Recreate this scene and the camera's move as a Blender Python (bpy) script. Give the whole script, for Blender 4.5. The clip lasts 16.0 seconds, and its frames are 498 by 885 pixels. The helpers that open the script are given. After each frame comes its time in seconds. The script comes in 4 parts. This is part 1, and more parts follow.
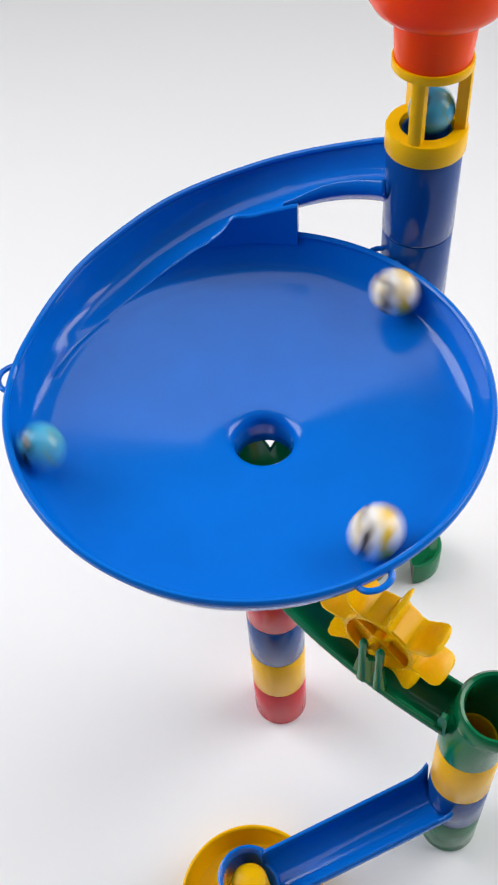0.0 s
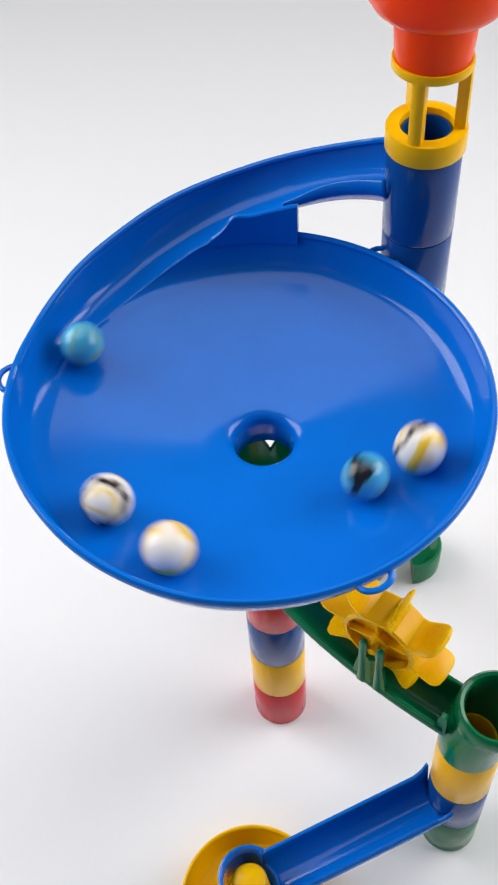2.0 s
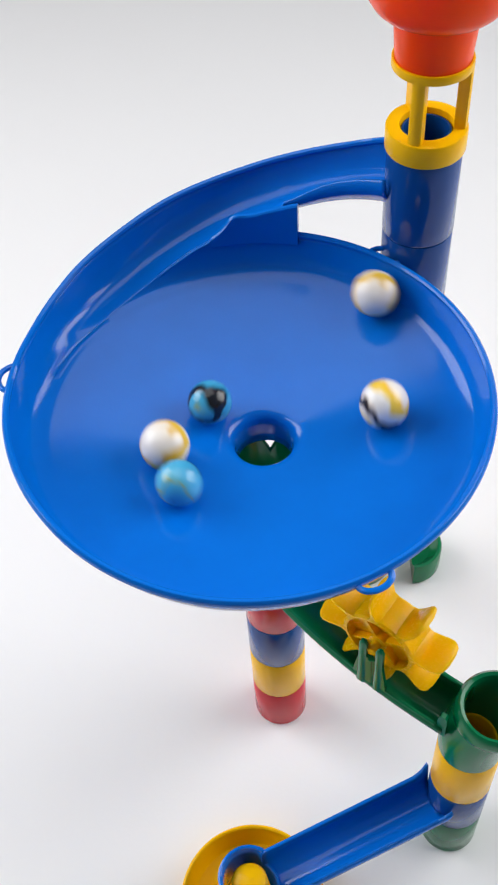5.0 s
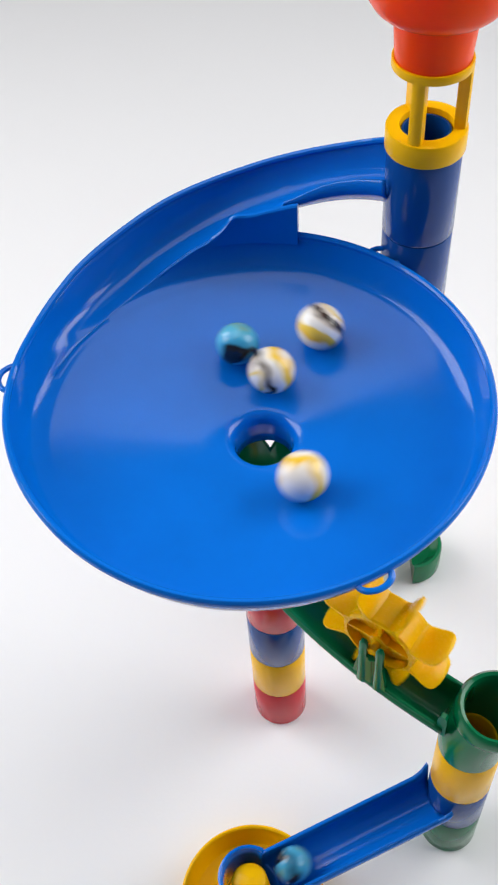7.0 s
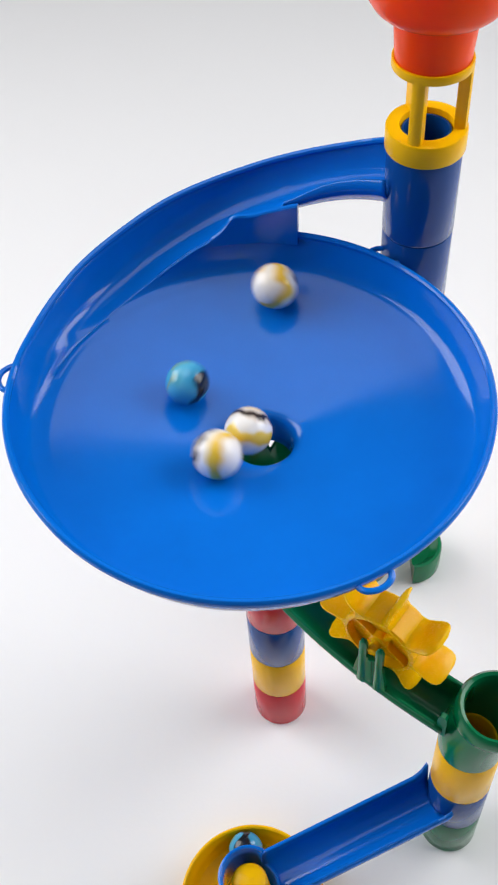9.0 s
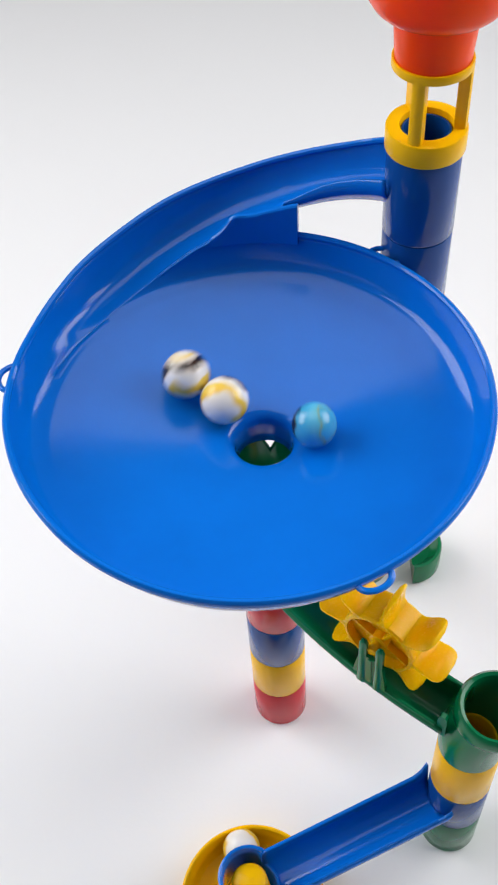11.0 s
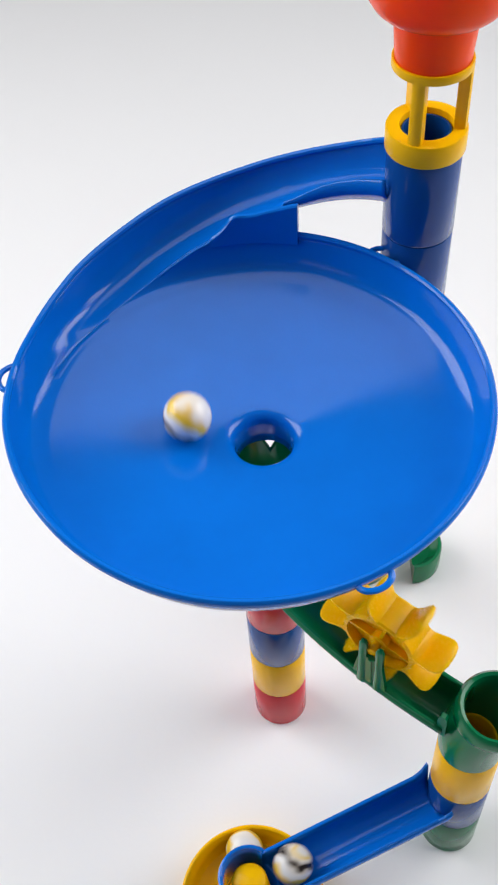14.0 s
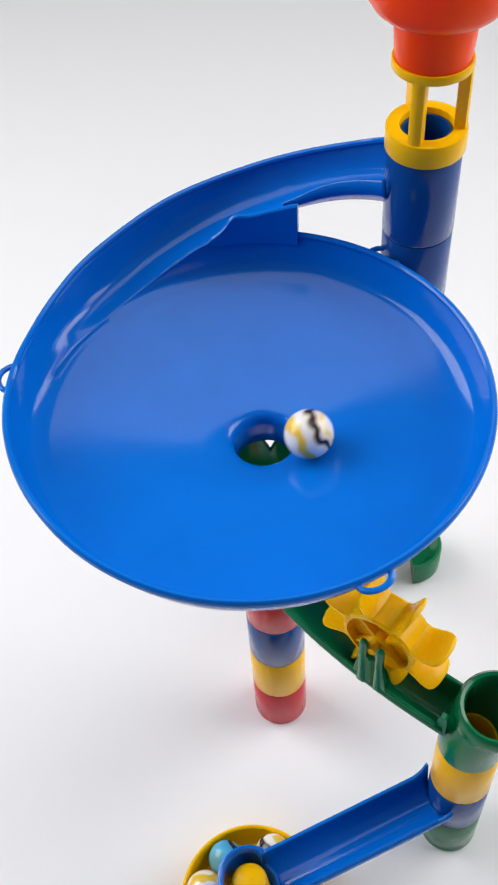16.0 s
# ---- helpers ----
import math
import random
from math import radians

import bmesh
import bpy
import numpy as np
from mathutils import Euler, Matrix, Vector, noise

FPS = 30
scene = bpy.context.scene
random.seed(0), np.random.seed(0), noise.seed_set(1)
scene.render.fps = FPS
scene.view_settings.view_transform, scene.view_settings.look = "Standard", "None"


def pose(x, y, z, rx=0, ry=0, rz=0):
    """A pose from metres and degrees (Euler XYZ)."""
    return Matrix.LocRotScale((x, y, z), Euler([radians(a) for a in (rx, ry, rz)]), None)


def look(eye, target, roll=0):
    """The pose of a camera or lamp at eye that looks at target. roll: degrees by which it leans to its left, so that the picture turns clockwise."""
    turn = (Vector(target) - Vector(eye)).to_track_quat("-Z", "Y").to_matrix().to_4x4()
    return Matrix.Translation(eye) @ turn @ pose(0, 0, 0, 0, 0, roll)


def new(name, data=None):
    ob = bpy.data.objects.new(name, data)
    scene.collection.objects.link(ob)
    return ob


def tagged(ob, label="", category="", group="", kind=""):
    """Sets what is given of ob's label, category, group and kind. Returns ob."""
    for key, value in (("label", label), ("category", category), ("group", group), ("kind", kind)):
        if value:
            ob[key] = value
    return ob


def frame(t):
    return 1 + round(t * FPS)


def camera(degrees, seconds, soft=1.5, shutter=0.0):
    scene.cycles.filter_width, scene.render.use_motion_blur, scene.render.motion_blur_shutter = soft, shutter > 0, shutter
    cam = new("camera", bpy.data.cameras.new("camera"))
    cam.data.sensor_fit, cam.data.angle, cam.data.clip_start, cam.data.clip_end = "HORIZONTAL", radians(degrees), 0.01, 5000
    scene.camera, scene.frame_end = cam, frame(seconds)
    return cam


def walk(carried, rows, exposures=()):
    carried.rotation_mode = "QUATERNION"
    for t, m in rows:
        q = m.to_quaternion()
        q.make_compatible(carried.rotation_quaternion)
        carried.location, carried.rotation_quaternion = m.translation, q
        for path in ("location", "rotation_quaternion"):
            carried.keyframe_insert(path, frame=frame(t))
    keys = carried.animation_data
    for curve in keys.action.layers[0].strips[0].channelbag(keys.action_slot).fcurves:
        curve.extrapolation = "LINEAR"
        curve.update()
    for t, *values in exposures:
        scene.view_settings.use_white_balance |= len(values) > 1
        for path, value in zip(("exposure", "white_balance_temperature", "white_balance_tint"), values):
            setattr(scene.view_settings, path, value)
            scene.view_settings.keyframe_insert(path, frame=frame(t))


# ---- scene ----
# Lengths below are in millimetres unless they say otherwise; MM turns them into metres.
MM = 0.001
cam = camera(26.626, 16.0, soft=2.2, shutter=0.25)
EYE = pose(0.00993, -0.21688, 0.47292, 38.430, 2.985, 0.164)
walk(cam, [(0.0, EYE), (16.0, EYE)], exposures=[(0.0, 0.0), (16.0, 0.0)])

# ---- light: a white photo table with softboxes at both sides and overhead ----
world = bpy.data.worlds.new("tent_light")
scene.world = world
world.use_nodes = True
world.node_tree.nodes["Background"].inputs["Color"].default_value = (0.95, 0.97, 1.0, 1)
world.node_tree.nodes["Background"].inputs["Strength"].default_value = 0.10


def softbox(name, eye, target, size, size_y, watts, spread):
    lamp = bpy.data.lights.new(name, "AREA")
    lamp.shape, lamp.size, lamp.size_y, lamp.energy = "RECTANGLE", size, size_y, watts
    lamp.spread = radians(spread)
    lamp.color = (0.992, 0.992, 1.0)
    ob = new(name, lamp)
    ob.matrix_world = look(eye, target)
    return ob


softbox("softbox_left", (-1.05, 0.27, 0.78), (0.1, -0.22, 0.0), 1.15, 0.9, 7.1, 116)
softbox("softbox_right", (1.05, 0.20, 0.78), (-0.1, -0.26, 0.0), 1.15, 0.9, 7.1, 116)
softbox("softbox_overhead", (-0.12, 0.26, 1.35), (0, 0.0, 0.0), 1.15, 0.95, 5.4, 180)


# ---- materials ----
def node_material(name):
    m = bpy.data.materials.new(name)
    m.use_nodes = True
    return m, m.node_tree.nodes, m.node_tree.links, m.node_tree.nodes["Principled BSDF"]


def plastic(name, rgb, rough=0.22, vary=0.04, grain=900.0, bump=0.05, shine=0.5, glow=0.0):
    """Injection-moulded plastic: slight cloudiness of colour, uneven gloss and a faint waviness."""
    m, n, l, b = node_material(name)
    co = n.new("ShaderNodeTexCoord")
    cloud = n.new("ShaderNodeTexNoise")
    cloud.inputs["Scale"].default_value, cloud.inputs["Detail"].default_value = 45.0, 3.0
    fine = n.new("ShaderNodeTexNoise")
    fine.inputs["Scale"].default_value, fine.inputs["Detail"].default_value = grain, 4.0
    for t in (cloud, fine):
        l.new(co.outputs["Object"], t.inputs["Vector"])
    ramp = n.new("ShaderNodeValToRGB")
    lo = [c * (1 - vary) for c in rgb]
    hi = [min(1.0, c * (1 + vary)) for c in rgb]
    ramp.color_ramp.elements[0].position, ramp.color_ramp.elements[0].color = 0.3, (*lo, 1)
    ramp.color_ramp.elements[1].position, ramp.color_ramp.elements[1].color = 0.7, (*hi, 1)
    l.new(cloud.outputs["Fac"], ramp.inputs["Fac"])
    l.new(ramp.outputs["Color"], b.inputs["Base Color"])
    gloss = n.new("ShaderNodeMapRange")
    gloss.inputs["To Min"].default_value, gloss.inputs["To Max"].default_value = rough * 0.8, rough * 1.25
    l.new(fine.outputs["Fac"], gloss.inputs["Value"])
    l.new(gloss.outputs["Result"], b.inputs["Roughness"])
    add = n.new("ShaderNodeMath")
    add.operation = "MULTIPLY_ADD"
    add.inputs[1].default_value = 0.15
    l.new(fine.outputs["Fac"], add.inputs[0])
    l.new(cloud.outputs["Fac"], add.inputs[2])
    bm_ = n.new("ShaderNodeBump")
    bm_.inputs["Strength"].default_value, bm_.inputs["Distance"].default_value = bump, 0.002
    l.new(add.outputs[0], bm_.inputs["Height"])
    l.new(bm_.outputs["Normal"], b.inputs["Normal"])
    b.inputs["IOR"].default_value = 1.5
    b.inputs["Specular IOR Level"].default_value = shine
    if glow:
        # thin coloured plastic lets light through
        b.inputs["Subsurface Weight"].default_value, b.inputs["Subsurface Scale"].default_value = glow, 0.004
        b.inputs["Subsurface Radius"].default_value = (1.0, 0.7, 0.15)
    return m


def glass_marble(name, bands, scale, swirl):
    """Opaque glass with swirled ribbons of colour. bands: (position, colour) along the ribbon pattern."""
    m, n, l, b = node_material(name)
    co = n.new("ShaderNodeTexCoord")
    wob = n.new("ShaderNodeTexNoise")
    wob.inputs["Scale"].default_value, wob.inputs["Detail"].default_value = 110.0, 1.5
    l.new(co.outputs["Object"], wob.inputs["Vector"])
    mix = n.new("ShaderNodeVectorMath")
    mix.operation = "MULTIPLY_ADD"
    mix.inputs[1].default_value = (swirl, swirl, swirl)
    l.new(wob.outputs["Color"], mix.inputs[0])
    l.new(co.outputs["Object"], mix.inputs[2])
    wave = n.new("ShaderNodeTexWave")
    wave.inputs["Scale"].default_value, wave.inputs["Distortion"].default_value = scale, 0.6
    wave.bands_direction, wave.wave_profile = "X", "SAW"
    l.new(mix.outputs[0], wave.inputs["Vector"])
    ramp = n.new("ShaderNodeValToRGB")
    els = ramp.color_ramp.elements
    els[0].position, els[0].color = bands[0][0], (*bands[0][1], 1)
    els[1].position, els[1].color = bands[-1][0], (*bands[-1][1], 1)
    for p, c in bands[1:-1]:
        els.new(p).color = (*c, 1)
    l.new(wave.outputs["Fac"], ramp.inputs["Fac"])
    l.new(ramp.outputs["Color"], b.inputs["Base Color"])
    b.inputs["Roughness"].default_value, b.inputs["IOR"].default_value = 0.12, 1.5
    return m


BLUE = plastic("blue_plastic", (0.001, 0.145, 0.620), 0.10, bump=0.03, shine=0.36)
# darker than BLUE; on upright tubes, the tower socket and the ramp's upper ring
DARK_BLUE = plastic("dark_blue_plastic", (0.005, 0.062, 0.270), 0.13, shine=0.34)
RED = plastic("red_plastic", (0.60, 0.017, 0.028), 0.2, shine=0.24)
YELLOW = plastic("yellow_plastic", (0.96, 0.52, 0.001), 0.2, shine=0.15)
GREEN = plastic("green_plastic", (0.002, 0.165, 0.062), 0.14, shine=0.36)
ORANGE = plastic("orange_plastic", (1.0, 0.072, 0.001), 0.2, bump=0.004, shine=0.12, glow=0.6)
AMBER = plastic("amber_yellow_plastic", (1.0, 0.50, 0.001), 0.26, vary=0.01, bump=0.01, shine=0.2, glow=0.5)
WHITE_GLASS = glass_marble("white_swirl_glass",
                           [(0.0, (0.02, 0.015, 0.012)), (0.08, (0.03, 0.02, 0.02)), (0.115, (0.66, 0.58, 0.50)), (0.15, (0.82, 0.80, 0.78)), (0.30, (0.84, 0.82, 0.80)),
                            (0.34, (0.84, 0.60, 0.10)), (0.50, (0.80, 0.48, 0.02)), (0.57, (0.82, 0.74, 0.64)), (0.80, (0.84, 0.82, 0.80)), (0.86, (0.80, 0.58, 0.12)), (0.93, (0.82, 0.74, 0.64)), (1.0, (0.40, 0.34, 0.30))], 18.0, 0.010)
BLUE_GLASS = glass_marble("turquoise_swirl_glass",
                          [(0.0, (0.010, 0.012, 0.016)), (0.16, (0.012, 0.016, 0.024)), (0.21, (0.04, 0.30, 0.52)), (0.45, (0.06, 0.38, 0.64)), (0.60, (0.10, 0.44, 0.66)),
                           (0.72, (0.10, 0.42, 0.56)), (0.76, (0.22, 0.34, 0.20)), (0.80, (0.06, 0.38, 0.60)), (0.96, (0.05, 0.33, 0.56)), (1.0, (0.010, 0.012, 0.016))], 23.0, 0.011)




def paper():
    m, n, l, b = node_material("white_paper")
    co = n.new("ShaderNodeTexCoord")
    big = n.new("ShaderNodeTexNoise")
    big.inputs["Scale"].default_value, big.inputs["Detail"].default_value = 3.0, 3.0
    fib = n.new("ShaderNodeTexNoise")
    fib.inputs["Scale"].default_value, fib.inputs["Detail"].default_value = 700.0, 5.0
    for t in (big, fib):
        l.new(co.outputs["Object"], t.inputs["Vector"])
    ramp = n.new("ShaderNodeValToRGB")
    ramp.color_ramp.elements[0].color, ramp.color_ramp.elements[1].color = (0.79, 0.787, 0.796, 1), (0.832, 0.829, 0.838, 1)
    l.new(big.outputs["Fac"], ramp.inputs["Fac"])
    l.new(ramp.outputs["Color"], b.inputs["Base Color"])
    bump = n.new("ShaderNodeBump")
    bump.inputs["Strength"].default_value, bump.inputs["Distance"].default_value = 0.06, 0.0005
    l.new(fib.outputs["Fac"], bump.inputs["Height"])
    l.new(bump.outputs["Normal"], b.inputs["Normal"])
    b.inputs["Roughness"].default_value = 0.55
    return m


PAPER = paper()


# ---- building helpers ----
def finish(name, bm, material, smooth=True, angle=40, up=False):
    for v in bm.verts:
        v.co *= MM
    bmesh.ops.recalc_face_normals(bm, faces=bm.faces)
    if up and sum(f.normal.z * f.calc_area() for f in bm.faces) < 0:
        bmesh.ops.reverse_faces(bm, faces=bm.faces)
    me = bpy.data.meshes.new(name)
    bm.to_mesh(me)
    bm.free()
    if smooth:
        me.shade_smooth()
        me.set_sharp_from_angle(angle=radians(angle))
    me.materials.append(material)
    return new(name, me)


def part(name, bm, material, parent, label="", angle=40, up=False):
    """Links a bmesh as one mesh object under a thing; the bmesh is in the thing's own space."""
    ob = finish(name, bm, material, True, angle, up)
    ob.parent = parent
    if label:
        tagged(ob, label)
    return ob


def thing(name, x, y, z, label, category, group=""):
    ob = new(name)
    ob.empty_display_size = 0.01
    ob.location = (x * MM, y * MM, z * MM)
    return tagged(ob, label, category, group)


def lathe(bm, profile, n=72, closed=True, cx=0.0, cy=0.0):
    """Turns a profile of (radius, height) round the upright axis at cx, cy."""
    rings = []
    for r, z in profile:
        rings.append([bm.verts.new((cx + r * math.cos(2 * math.pi * i / n), cy + r * math.sin(2 * math.pi * i / n), z)) for i in range(n)])
    pairs = list(zip(rings, rings[1:] + ([rings[0]] if closed else [])))
    if not closed:
        pairs = pairs[:len(rings) - 1]
    for a, b in pairs:
        for i in range(n):
            j = (i + 1) % n
            bm.faces.new((a[i], a[j], b[j], b[i]))
    return bm


def round_profile(r_in, r_out, z0, z1, e=0.6):
    """A tube wall's section with rounded edges."""
    return [(r_in, z0 + e), (r_in + e * 0.4, z0), (r_out - e, z0), (r_out - e * 0.3, z0 + e * 0.3), (r_out, z0 + e),
            (r_out, z1 - e), (r_out - e * 0.3, z1 - e * 0.3), (r_out - e, z1), (r_in + e * 0.4, z1), (r_in, z1 - e)]


def sheet(bm, rows, closed=False):
    """Skins rows of points of equal length."""
    grid = [[bm.verts.new(p) for p in row] for row in rows]
    for a, b in zip(grid, grid[1:]):
        k = len(a)
        for i in range(k if closed else k - 1):
            j = (i + 1) % k
            bm.faces.new((a[i], a[j], b[j], b[i]))
    if closed:
        bm.faces.new(grid[0])
        bm.faces.new(grid[-1][::-1])
    return bm


def bar(bm, points, radius, sides=8, flat=1.0):
    """A rounded bar along a line of points."""
    rows = []
    pts = [Vector(p) for p in points]
    for i, p in enumerate(pts):
        d = (pts[min(i + 1, len(pts) - 1)] - pts[max(i - 1, 0)]).normalized()
        side = d.cross(Vector((0, 0, 1)))
        side = side.normalized() if side.length > 1e-4 else Vector((1, 0, 0))
        up = side.cross(d)
        rows.append([p + side * radius * math.cos(2 * math.pi * k / sides) + up * radius * flat * math.sin(2 * math.pi * k / sides) for k in range(sides)])
    return sheet(bm, rows, closed=True)


def glide(x, xs, ys):
    """Smooth curve through (xs, ys), monotone between knots."""
    xs, ys = list(xs), list(ys)
    if x <= xs[0]:
        return ys[0]
    if x >= xs[-1]:
        return ys[-1]
    i = max(k for k in range(len(xs) - 1) if xs[k] <= x)

    def slope(k):
        if k == 0 or k == len(xs) - 1:
            k0, k1 = (0, 1) if k == 0 else (k - 1, k)
            return (ys[k1] - ys[k0]) / (xs[k1] - xs[k0])
        a, b = (ys[k] - ys[k - 1]) / (xs[k] - xs[k - 1]), (ys[k + 1] - ys[k]) / (xs[k + 1] - xs[k])
        return 0.0 if a * b <= 0 else 2 * a * b / (a + b)
    h = xs[i + 1] - xs[i]
    s = (x - xs[i]) / h
    return ((2 * s ** 3 - 3 * s ** 2 + 1) * ys[i] + (s ** 3 - 2 * s ** 2 + s) * h * slope(i)
            + (-2 * s ** 3 + 3 * s ** 2) * ys[i + 1] + (s ** 3 - s ** 2) * h * slope(i + 1))


def thicken(ob, mm, offset=-1.0):
    mod = ob.modifiers.new("thickness", "SOLIDIFY")
    mod.thickness, mod.offset = mm * MM, offset
    return ob


# ---- the ground: a wide sheet of white paper ----
def ground():
    bm = bmesh.new()
    rows = [[(x, y, 0) for y in (-900, -450, 0, 450, 1300)] for x in (-1100, -500, 0, 500, 1100)]
    sheet(bm, rows)
    tagged(finish("ground", bm, PAPER), "seamless white paper sheet under the marble run", "paper sheet", kind="structure")


ground()

# ---- connector tubes ----
H = 29.47          # height of one tube
TUBE_R = 12.04     # outer radius
TOWER = (54.60, 66.40)
RAMP_TOWER = (72.48, -59.67)
TRAY = (-13.0, -93.0)


def connector(x, y, z0, z1, material, colour, where):
    ob = thing("connector_tube", x, y, z0, f"{colour} plastic connector tube {where}", "toy tube", "connector tubes")
    h = z1 - z0
    bm = bmesh.new()
    lathe(bm, round_profile(9.9, TUBE_R, 0.12, h - 0.12, 0.5))
    part("tube", bm, material, ob)
    bm = bmesh.new()
    lathe(bm, round_profile(9.0, 9.85, h - 6.0, h + 4.5, 0.3))
    part("spigot", bm, material, ob)
    return ob


for i, (mat, colour) in enumerate(((RED, "red"), (YELLOW, "yellow"), (DARK_BLUE, "blue"), (RED, "red"))):
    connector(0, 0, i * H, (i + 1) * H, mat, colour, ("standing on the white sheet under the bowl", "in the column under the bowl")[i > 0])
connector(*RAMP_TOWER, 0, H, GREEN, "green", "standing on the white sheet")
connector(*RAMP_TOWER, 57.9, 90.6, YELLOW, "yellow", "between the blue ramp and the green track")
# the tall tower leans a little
for i, (mat, colour) in enumerate(((GREEN, "green"), (YELLOW, "yellow"), (RED, "red"), (DARK_BLUE, "blue"), (YELLOW, "yellow"), (RED, "red"), (YELLOW, "yellow"), (DARK_BLUE, "blue"))):
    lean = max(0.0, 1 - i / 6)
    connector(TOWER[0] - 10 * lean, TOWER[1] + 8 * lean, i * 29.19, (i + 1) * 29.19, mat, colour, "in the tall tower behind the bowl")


# ---- the vortex bowl with its entry channel ----
CX_RIM, CY_RIM = -3.55, -1.2
# height of the bowl's own wall by angle; it falls away where the channel opens into the bowl
WALL_TOP = ([60, 78, 87, 95, 97, 104, 112, 122, 132, 148, 172.2, 173.9, 180], [226.8, 226.8, 226.8, 226.8, 226.8, 224.5, 220.5, 216.0, 214.0, 213.4, 213.4, 226.8, 226.8])


def shift(r):
    return CX_RIM * min(1.0, max(0.0, (r - 14) / 62.0))


def shift_y(r):
    return CY_RIM * min(1.0, max(0.0, (r - 14) / 62.0))


FLOOR_PROFILE = [(9.55, 189.0), (9.55, 193.0), (9.55, 196.0), (9.6, 197.6), (9.75, 198.9), (10.1, 200.1), (10.6, 201.0), (11.3, 201.7), (12.2, 202.2), (13.4, 202.6), (15.4, 203.0), (18.4, 203.6), (24, 204.5),
                 (33, 206.0), (43, 207.7), (53, 209.4), (60, 210.7), (65, 211.7), (68, 212.6), (69.8, 213.7)]


def bulge(deg):
    """The wall stands a little further out where the channel has just run in."""
    return glide(deg % 360, [126, 140, 146, 161, 174, 182, 202, 221, 240, 262, 285], [0.0, 3.4, 4.2, 2.5, 1.6, 1.2, -0.2, -1.0, -0.9, -0.3, 0.0])


def tuck(deg):
    """The foot of the wall stands further in along one side of the bowl."""
    return 1.9 * max(0.0, -math.sin(radians(deg)))


def wall_radius(z, deg):
    return 69.8 - tuck(deg) + (4.6 + bulge(deg) + tuck(deg)) * (min(1.0, max(0.0, (z - 213.7) / 13.1))) ** 0.55


def floor_point(r, z, deg, lift=0.0):
    a = radians(deg)
    r -= tuck(deg) * max(0.0, (r - 60) / 9.8)
    return (shift(r) + r * math.cos(a), shift_y(r) + r * math.sin(a), z + lift)


WALL_STEPS = (0.0, 0.05, 0.11, 0.19, 0.29, 0.41, 0.55, 0.70, 0.85, 1.0)


def wall_column(deg, lift):
    """The wall from its foot upwards, in one direction from the bowl's middle."""
    column = [floor_point(*FLOOR_PROFILE[-1], deg)]
    for s in WALL_STEPS[1:]:
        z = 213.7 + lift * s
        r = wall_radius(z, deg)
        column.append((shift(r) + r * math.cos(radians(deg)), shift_y(r) + r * math.sin(radians(deg)), z) if lift > 0 else column[0])
    return column


def bowl_surface(bm):
    """One skin from the hole to the rim; the wall begins where the channel has run in and falls away before it comes round again."""
    n = 180
    rows = []
    for k in range(n + 1):
        deg = 172.0 + 360.0 * k / n
        a = radians(deg)
        row = [floor_point(r, z, deg) for r, z in FLOOR_PROFILE]
        lift = max(glide(deg % 360, *WALL_TOP) - 213.7, 0.0) if k else 13.1
        rows.append(row[:-1] + wall_column(deg, lift))
    sheet(bm, rows)
    channel_surface(bm)
    bmesh.ops.remove_doubles(bm, verts=bm.verts, dist=0.004)


def bowl_lip(deg):
    """Radius and height of the top of the bowl's wall in the direction deg from the hole."""
    a = radians(deg)
    turn = deg - math.degrees(3.4 * math.sin(a) / 75.0)
    top = glide(turn % 360, *WALL_TOP)
    r = wall_radius(top, deg)
    return r + shift(r) * math.cos(a) + shift_y(r) * math.sin(a), max(top, 213.7)


def guard_top(deg):
    """Top of the guard wall by angle round the bowl's own middle."""
    return glide(deg, [77, 85, 90, 94, 96.5, 99, 101.5, 104], [240.5, 237.0, 235.3, 235.4, 231.5, 228.0, 226.0, 224.6])


CH_DEG = [55.5, 62, 71, 84, 97, 111, 127, 145, 161, 174, 188]
CH_RO = [96.6, 96.0, 95.0, 93.4, 91.4, 88.6, 85.4, 82.2, 80.2, 79.6, 79.2]
CH_ZO = [257.6, 255.0, 250.0, 243.8, 238.6, 235.0, 230.8, 228.4, 227.4, 227.0, 226.6]
CH_RI = [74.5, 75.0, 75.4, 75.2, 75.4, 76.2, 76.2, 74.4, 72.0, 72.0, 73.0]
CH_ZI = [257.0, 254.0, 249.0, 239.0, 234.6, 221.5, 215.2, 213.2, 212.8, 213.1, 213.5]
CH_ZB = [245.8, 243.5, 239.5, 233.0, 226.8, 220.6, 215.6, 213.6, 213.0, 213.2, 213.7]


